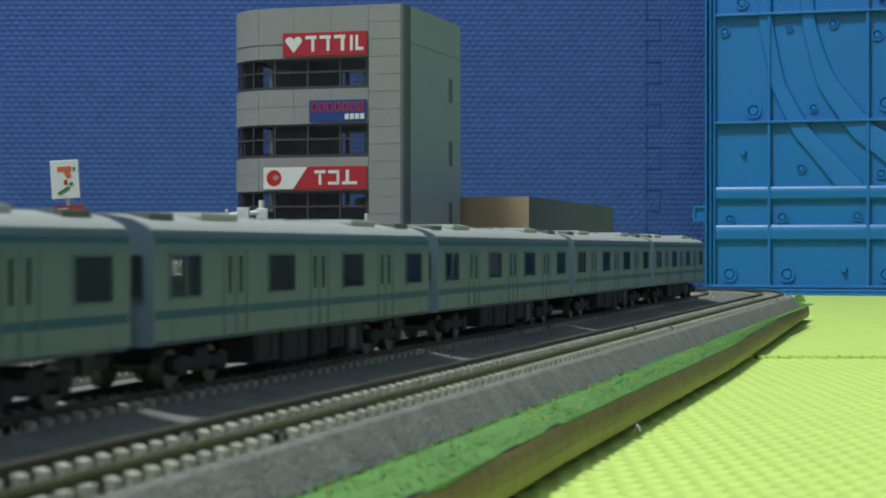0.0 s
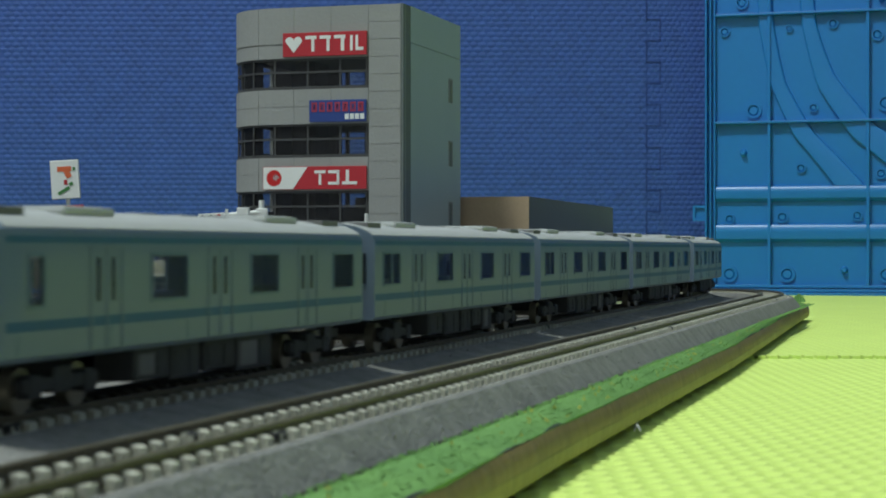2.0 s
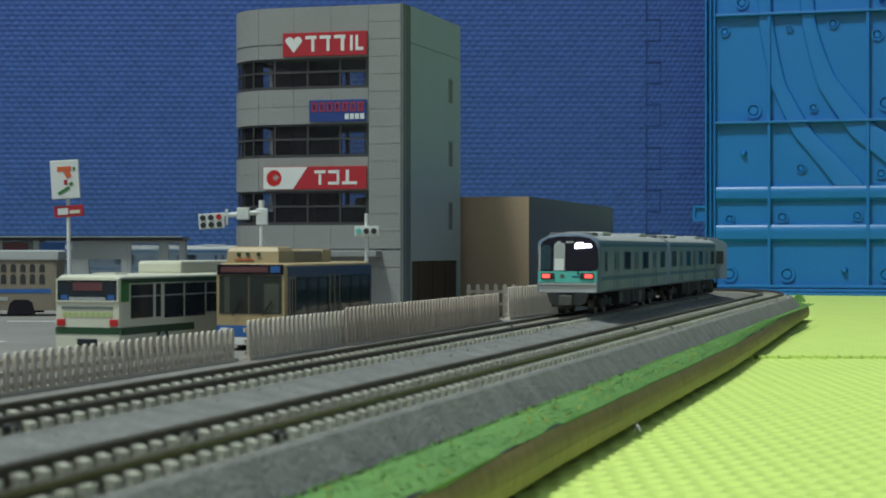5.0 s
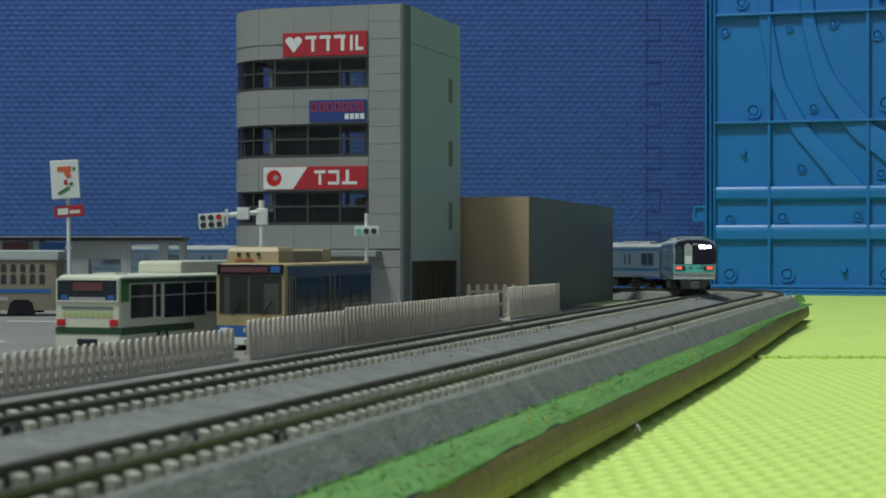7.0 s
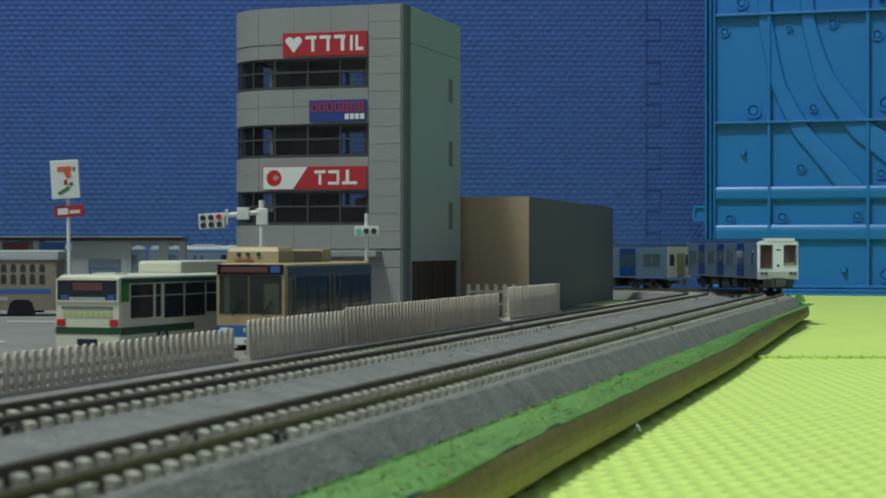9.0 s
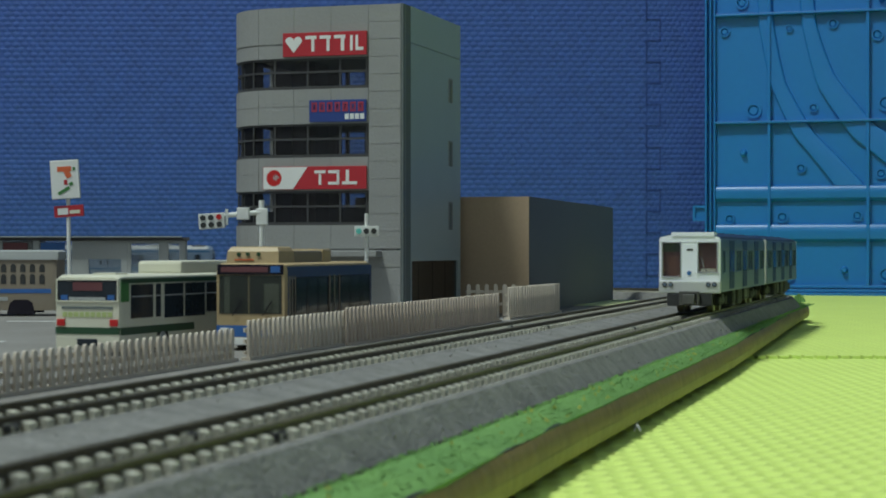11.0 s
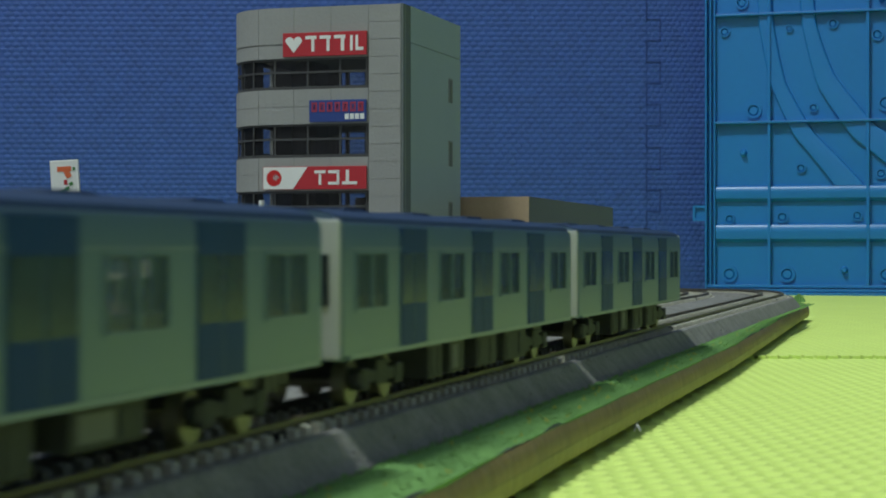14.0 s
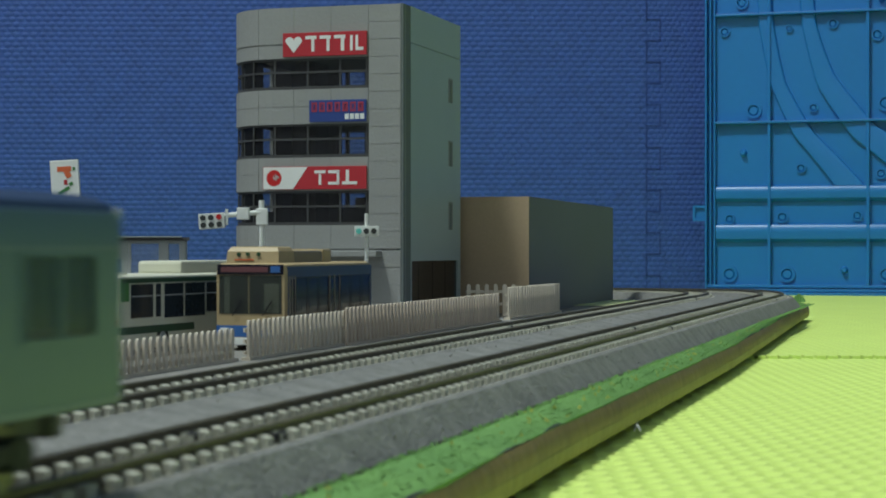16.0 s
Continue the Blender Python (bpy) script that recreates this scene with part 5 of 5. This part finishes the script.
def signals():
    y = 560
    k = y / 3297
    X = lambda px: (px - 784) * k
    Z = lambda py: EYE - BOARD + (440 - py) * k
    a = thing("traffic_signal", at(X(463), y, BOARD), "white model traffic signal on a cantilever arm", "traffic signal", "white traffic signals")
    bm = bmesh.new()
    rod(bm, (0, 0, 0), (0, 0, Z(354)), 0.85, 12)
    part("pole", bm, "white", a)
    bm = bmesh.new()
    rod(bm, (1.6, 0, Z(374)), (X(398) - X(463), -2, Z(381)), 0.75, 10)
    box(bm, X(420) - X(463), X(442) - X(463), -2.2, 0.6, Z(388), Z(367), 0.3)
    box(bm, -1.6, 1.9, -1, 1, Z(398), Z(368), 0.3)
    box(bm, X(400) - X(463), X(405) - X(463), -2.6, -1.4, Z(398), Z(370), 0.2)
    part("arm", bm, "white", a)
    hd = bpart("signal_head", (0, 7.7, -1.2, 0.8, 0, 4.6), "white", a, "white signal plate", 0.2)
    hd.matrix_basis = pose((X(355) - X(463)) * MM, -2.2 * MM, Z(406) * MM, 0, -4, 0)
    for i in range(3):
        for j in range(2):
            bm = bmesh.new()
            rod(bm, (1.35 + i * 2.4, -1.5, 1.2 + j * 2.2), (1.35 + i * 2.4, -1.1, 1.2 + j * 2.2), 0.85, 14)
            part("lens", bm, "red_lens" if (i, j) == (2, 1) else "dark", hd)
    c = thing("traffic_signal", at(X(651), y - 10, BOARD), "white model traffic signal on a straight post", "traffic signal", "white traffic signals")
    bm = bmesh.new()
    rod(bm, (0, 0, 0), (0, 0, Z(378)), 0.6, 10)
    part("pole", bm, "white", c)
    hd = bpart("signal_head", (-3.5, 3.7, -1.4, -0.4, Z(418), Z(400)), "white", c, "white signal plate", 0.2)
    for i, m in enumerate(("turquoise", "dark", "dark")):
        bm = bmesh.new()
        x, z = -2.2 + i * 2.2, (Z(418) + Z(400)) / 2
        rod(bm, (x, -1.7, z), (x, -1.3, z), 0.85, 14)
        part("lens", bm, m, hd)


# ---- the blue container lid ----
def container_lid():
    y, turn = 1392, 18.0
    # local x along the face to the right, y away, z up; the left edge stands at the origin
    b = thing("container_lid", at((1250 - 784) * y / 3297, y, 0.3, turn), "bright blue ribbed plastic storage box lid standing upright", "storage lid")
    k = y / 3297 / math.cos(radians(turn)) * 0.985
    X = lambda px: (px - 1250) * k * (1 - (px - 1250) * 0.00006)
    Z = lambda py: EYE + (440 - py) * y / 3297
    bm = bmesh.new()
    box(bm, 0, 190, 0, 3, 0, 260)
    part("panel", bm, "lid", b)
    def bar(name, x0, x1, z0, z1, t):
        bm = bmesh.new()
        box(bm, x0, x1, -t, 0.2, z0, z1, 0.9 if z1 - z0 > 2.4 and x1 - x0 > 3 else 0.4)
        part(name, bm, "lid", b)
    for px in (1250, 1257, 1264):
        bar("rim", X(px), X(px) + 1.3, 0, 258, 6 if px == 1250 else 4)
    for px in (1356, 1523):
        bar("rib", X(px), X(px) + 2.2, Z(505), 258, 5)
    for py in (30, 219):
        bar("rib", X(1266), 190, Z(py) - 0.9, Z(py) + 0.9, 6)
    for top, foot in ((331, 358), (398, 429)):
        bm = bmesh.new()
        prof = [(0.2, Z(foot)), (-2.2, Z(foot) + 0.8), (-4.0, Z(foot) + 2.6), (-4.6, (Z(top) + Z(foot)) / 2 + 1), (-4.4, Z(top) - 1.6), (-3.4, Z(top) - 0.3), (-2.4, Z(top)), (0.2, Z(top) + 0.4)]
        loft(bm, [[(x, yy, z) for yy, z in prof] for x in (X(1268), 190)])
        part("half_round_bar", bm, "lid", b, smooth=True)
    for py in (506, 513, 519):
        bar("rim", 0, 190, Z(py) - 1.0, Z(py) + 1.2, 5 + (py - 506) * 0.3)
    bm = bmesh.new()
    box(bm, -9.5, 0, -3.5, -1, Z(391), Z(387))
    box(bm, -9.5, 0, -3.5, -1, Z(368), Z(364))
    box(bm, -9.5, -7.8, -3.5, -1, Z(387), Z(368))
    box(bm, -7.8, 0, -1.4, -0.8, Z(387), Z(368))
    part("clip", bm, "lid", b)
    for px, py, r in ((1282, 58, 4), (1331, 198, 6), (1412, 300, 3.8), (1433, 195, 3.6), (1290, 388, 4), (1380, 385, 4.5), (1507, 383, 4), (1290, 485, 6), (1388, 485, 6),
                      (1547, 311, 4), (1555, 190, 6), (1541, 72, 4.5), (1466, 50, 4), (1311, 8, 5), (1392, 56, 3), (1556, 485, 6)):
        bm = bmesh.new()
        ring(bm, (X(px), 0, Z(py)), (0, -1, 0), r * 0.7, r, 1.6)
        rod(bm, (X(px), 0.2, Z(py)), (X(px), -0.9, Z(py)), r * 0.7, 24, r * 0.45)
        part("boss_ring", bm, "lid", b)
    for px, py in ((1314, 272), (1485, 477), (1548, 10)):
        bm = bmesh.new()
        rod(bm, (X(px), 0.2, Z(py)), (X(px), -4, Z(py)), 2.8, 16, 1.6)
        part("peg", bm, "lid", b)
    # two broad curved mouldings that sweep down to the right
    def sweep_line(pts, f):
        k = min(len(pts) - 2, int(f * (len(pts) - 1)))
        w = f * (len(pts) - 1) - k
        (x0, y0), (x1, y1) = pts[k], pts[k + 1]
        xa, xb = pts[max(k - 1, 0)][0], pts[min(k + 2, len(pts) - 1)][0]
        return x0 + (x1 - x0) * w + 0.12 * w * (1 - w) * (x0 + x1 - xa - xb), y0 + (y1 - y0) * w
    for left, right in ((((1336, -40), (1340, 50), (1360, 155), (1400, 245), (1468, 331)), ((1362, -40), (1367, 50), (1387, 150), (1436, 240), (1521, 331))),
                        (((1408, -40), (1413, 50), (1440, 160), (1500, 250), (1600, 335)), ((1433, -40), (1439, 50), (1470, 140), (1540, 228), (1640, 300)))):
        secs = []
        for i in range(25):
            (xa, ya), (xb, yb) = sweep_line(left, i / 24), sweep_line(right, i / 24)
            l, r = Vector((X(xa), Z(ya))), Vector((X(xb), Z(yb)))
            m = (r - l).normalized()
            q = [(l, 0.3), (l + m * 0.4, -2.6), (l + m * 1.2, -3.3), (r - m * 2.2, -3.3), (r - m * 0.9, -2.8), (r, 0.3)]
            secs.append([(c.x, yy, c.y) for c, yy in q])
        bm = bmesh.new()
        loft(bm, secs)
        part("curved_moulding", bm, "lid", b, smooth=True)


def debris():
    rnd = random.Random(21)
    bm = bmesh.new()
    for i in range(2):
        s = rnd.uniform(330, 340)
        x, y = 14 + (s - 250) * 0.256, 255 + (s - 250)
        a = rnd.random() * 6.28
        rod(bm, (x, y, rnd.uniform(1.0, 2.5)), (x + 1.6 * math.cos(a), y + 1.6 * math.sin(a) - 1, rnd.uniform(0.4, 2.0)), 0.14, 5)
    tagged(part("wood_splinters", bm, "white"), "two pale wood splinters hanging from the moulding", "debris", kind="stuff")
    bm = bmesh.new()
    for i in range(150):
        s, side = rnd.uniform(160, 780), rnd.choice((D_OUT, D_IN))
        o = rnd.uniform(8.6, 12.0)
        p, _ = line(s, side + o)
        z = 12.75 - (o - 9.0) * 1.12 if side == D_OUT else 12.75 - (o - 9.0) * 0.18
        r = rnd.uniform(0.12, 0.3)
        bmesh.ops.create_icosphere(bm, subdivisions=1, radius=r, matrix=Matrix.Translation((p.x, p.y, min(12.9, z) + r * 0.2)))
    tagged(part("loose_ballast", bm, "ballast"), "loose grey ballast grains on the track shoulder", "gravel", kind="stuff")


def weeds():
    rnd = random.Random(8)
    w = bmesh.new()
    for i in range(160):
        a, r = rnd.random() * 6.28, rnd.random() * 5.5
        x, y, h = 103 + r * math.cos(a), 985 + r * math.sin(a) * 2, rnd.uniform(1.5, 4.2)
        z = BOARD + sag(985)
        vs = [w.verts.new((x + 0.7 * math.cos(a + c), y + 0.7 * math.sin(a + c), z)) for c in (0, 2.1, 4.2)]
        top = w.verts.new((x + rnd.uniform(-1, 1), y, z + h))
        for j in range(3):
            w.faces.new((vs[j], vs[(j + 1) % 3], top))
    tagged(part("weed_tuft", w, "weed"), "yellowish tuft of model weeds behind the track", "grass", kind="stuff")
    g = bmesh.new()
    c = ALONG * S0 + ACROSS * (D_IN - R_IN)
    rim = [(c + (ACROSS * math.cos(i / 20 * 1.3) + ALONG * math.sin(i / 20 * 1.3)) * (R_IN - 15 + 1.5 * noise.noise((i * 0.9, 2, 1)))) for i in range(21)]
    vs = [g.verts.new((q.x, q.y, BOARD + sag(q.y) + 0.4)) for q in rim]
    ins = [g.verts.new((q.x, q.y, BOARD + sag(q.y) + 0.4)) for q in (c + (q - c) * (0.55 + 0.05 * noise.noise((j * 0.7, 5, 1))) for j, q in enumerate(rim))]
    for i in range(20):
        g.faces.new((vs[i], vs[i + 1], ins[i + 1], ins[i]))
    tagged(part("ground_cover", g, "pale_lime"), "pale lime green ground cover inside the track curve", "ground cover", kind="stuff")
    bm = bmesh.new()
    for x0, y0, x1, y1 in ((-172, 560, -140, 562), (-150, 640, -120, 642), (-170, 500, -118, 502)):
        box(bm, x0, x1, y0, y1 + 1.5, BOARD + 0.05, BOARD + 0.15)
    tagged(part("road_marking", bm, "white"), "faint white road lines on the grey board", "road marking", kind="structure")


room()
mats()
foam_wall()
board()
office()
signs()
card_box()
container_lid()
shop()
pole_sign()
signals()
green_bus()
beige_bus()
retro_bus()
weeds()
debris()
fences()
tracks()

TAIL_CAR = metro_car(True)
MID_CAR = metro_car(False)
METRO = [TAIL_CAR, MID_CAR] + [copy_thing(MID_CAR, Matrix.Identity(4)) for _ in range(4)]
CAB_CAR = blue_door_car(True)
PLAIN_CAR = blue_door_car(False)
SUBWAY = [CAB_CAR, PLAIN_CAR, copy_thing(PLAIN_CAR, Matrix.Identity(4))]
TIMES = [i * 0.2 for i in range(81)]


SUBWAY_RUN = [(0, 1778), (4, 1358), (7.9, 920), (8.2, 894), (8.5, 868), (8.8, 842), (9.0, 822), (9.2, 797), (10.3, 655), (11.3, 511), (11.5, 479), (12, 398.5), (13, 233), (14, 65.3), (15, -87), (15.5, -170), (16, -262)]


METRO_RUN = [(0, -51.4), (4.2, 437), (6.3, 692), (7.4, 825), (8.6, 970), (11.6, 1320), (16, 1840)]


def run_at(r, t):
    """Smooth place of a train's cab end along the line."""
    i = max(0, min(len(r) - 2, sum(1 for a, _ in r if a <= t) - 1))
    def slope(j):
        a, b = r[max(j - 1, 0)], r[min(j + 1, len(r) - 1)]
        return (b[1] - a[1]) / (b[0] - a[0])
    (t0, s0), (t1, s1) = r[i], r[i + 1]
    h = t1 - t0
    u = (t - t0) / h
    return s0 * (1 + 2 * u) * (1 - u) ** 2 + slope(i) * h * u * (1 - u) ** 2 + s1 * u * u * (3 - 2 * u) + slope(i + 1) * h * u * u * (u - 1)


def motions():
    for i, car in enumerate(METRO):      # drives away round the curve
        walk(car, [(t, car_pose(run_at(METRO_RUN, t) + 137.0 * i + L1 / 2, D_IN)) for t in TIMES])
    for i, car in enumerate(SUBWAY):     # comes round the curve towards the camera
        walk(car, [(t, car_pose(run_at(SUBWAY_RUN, t) + 138.0 * i + L2 / 2, D_OUT)) for t in TIMES])


motions()
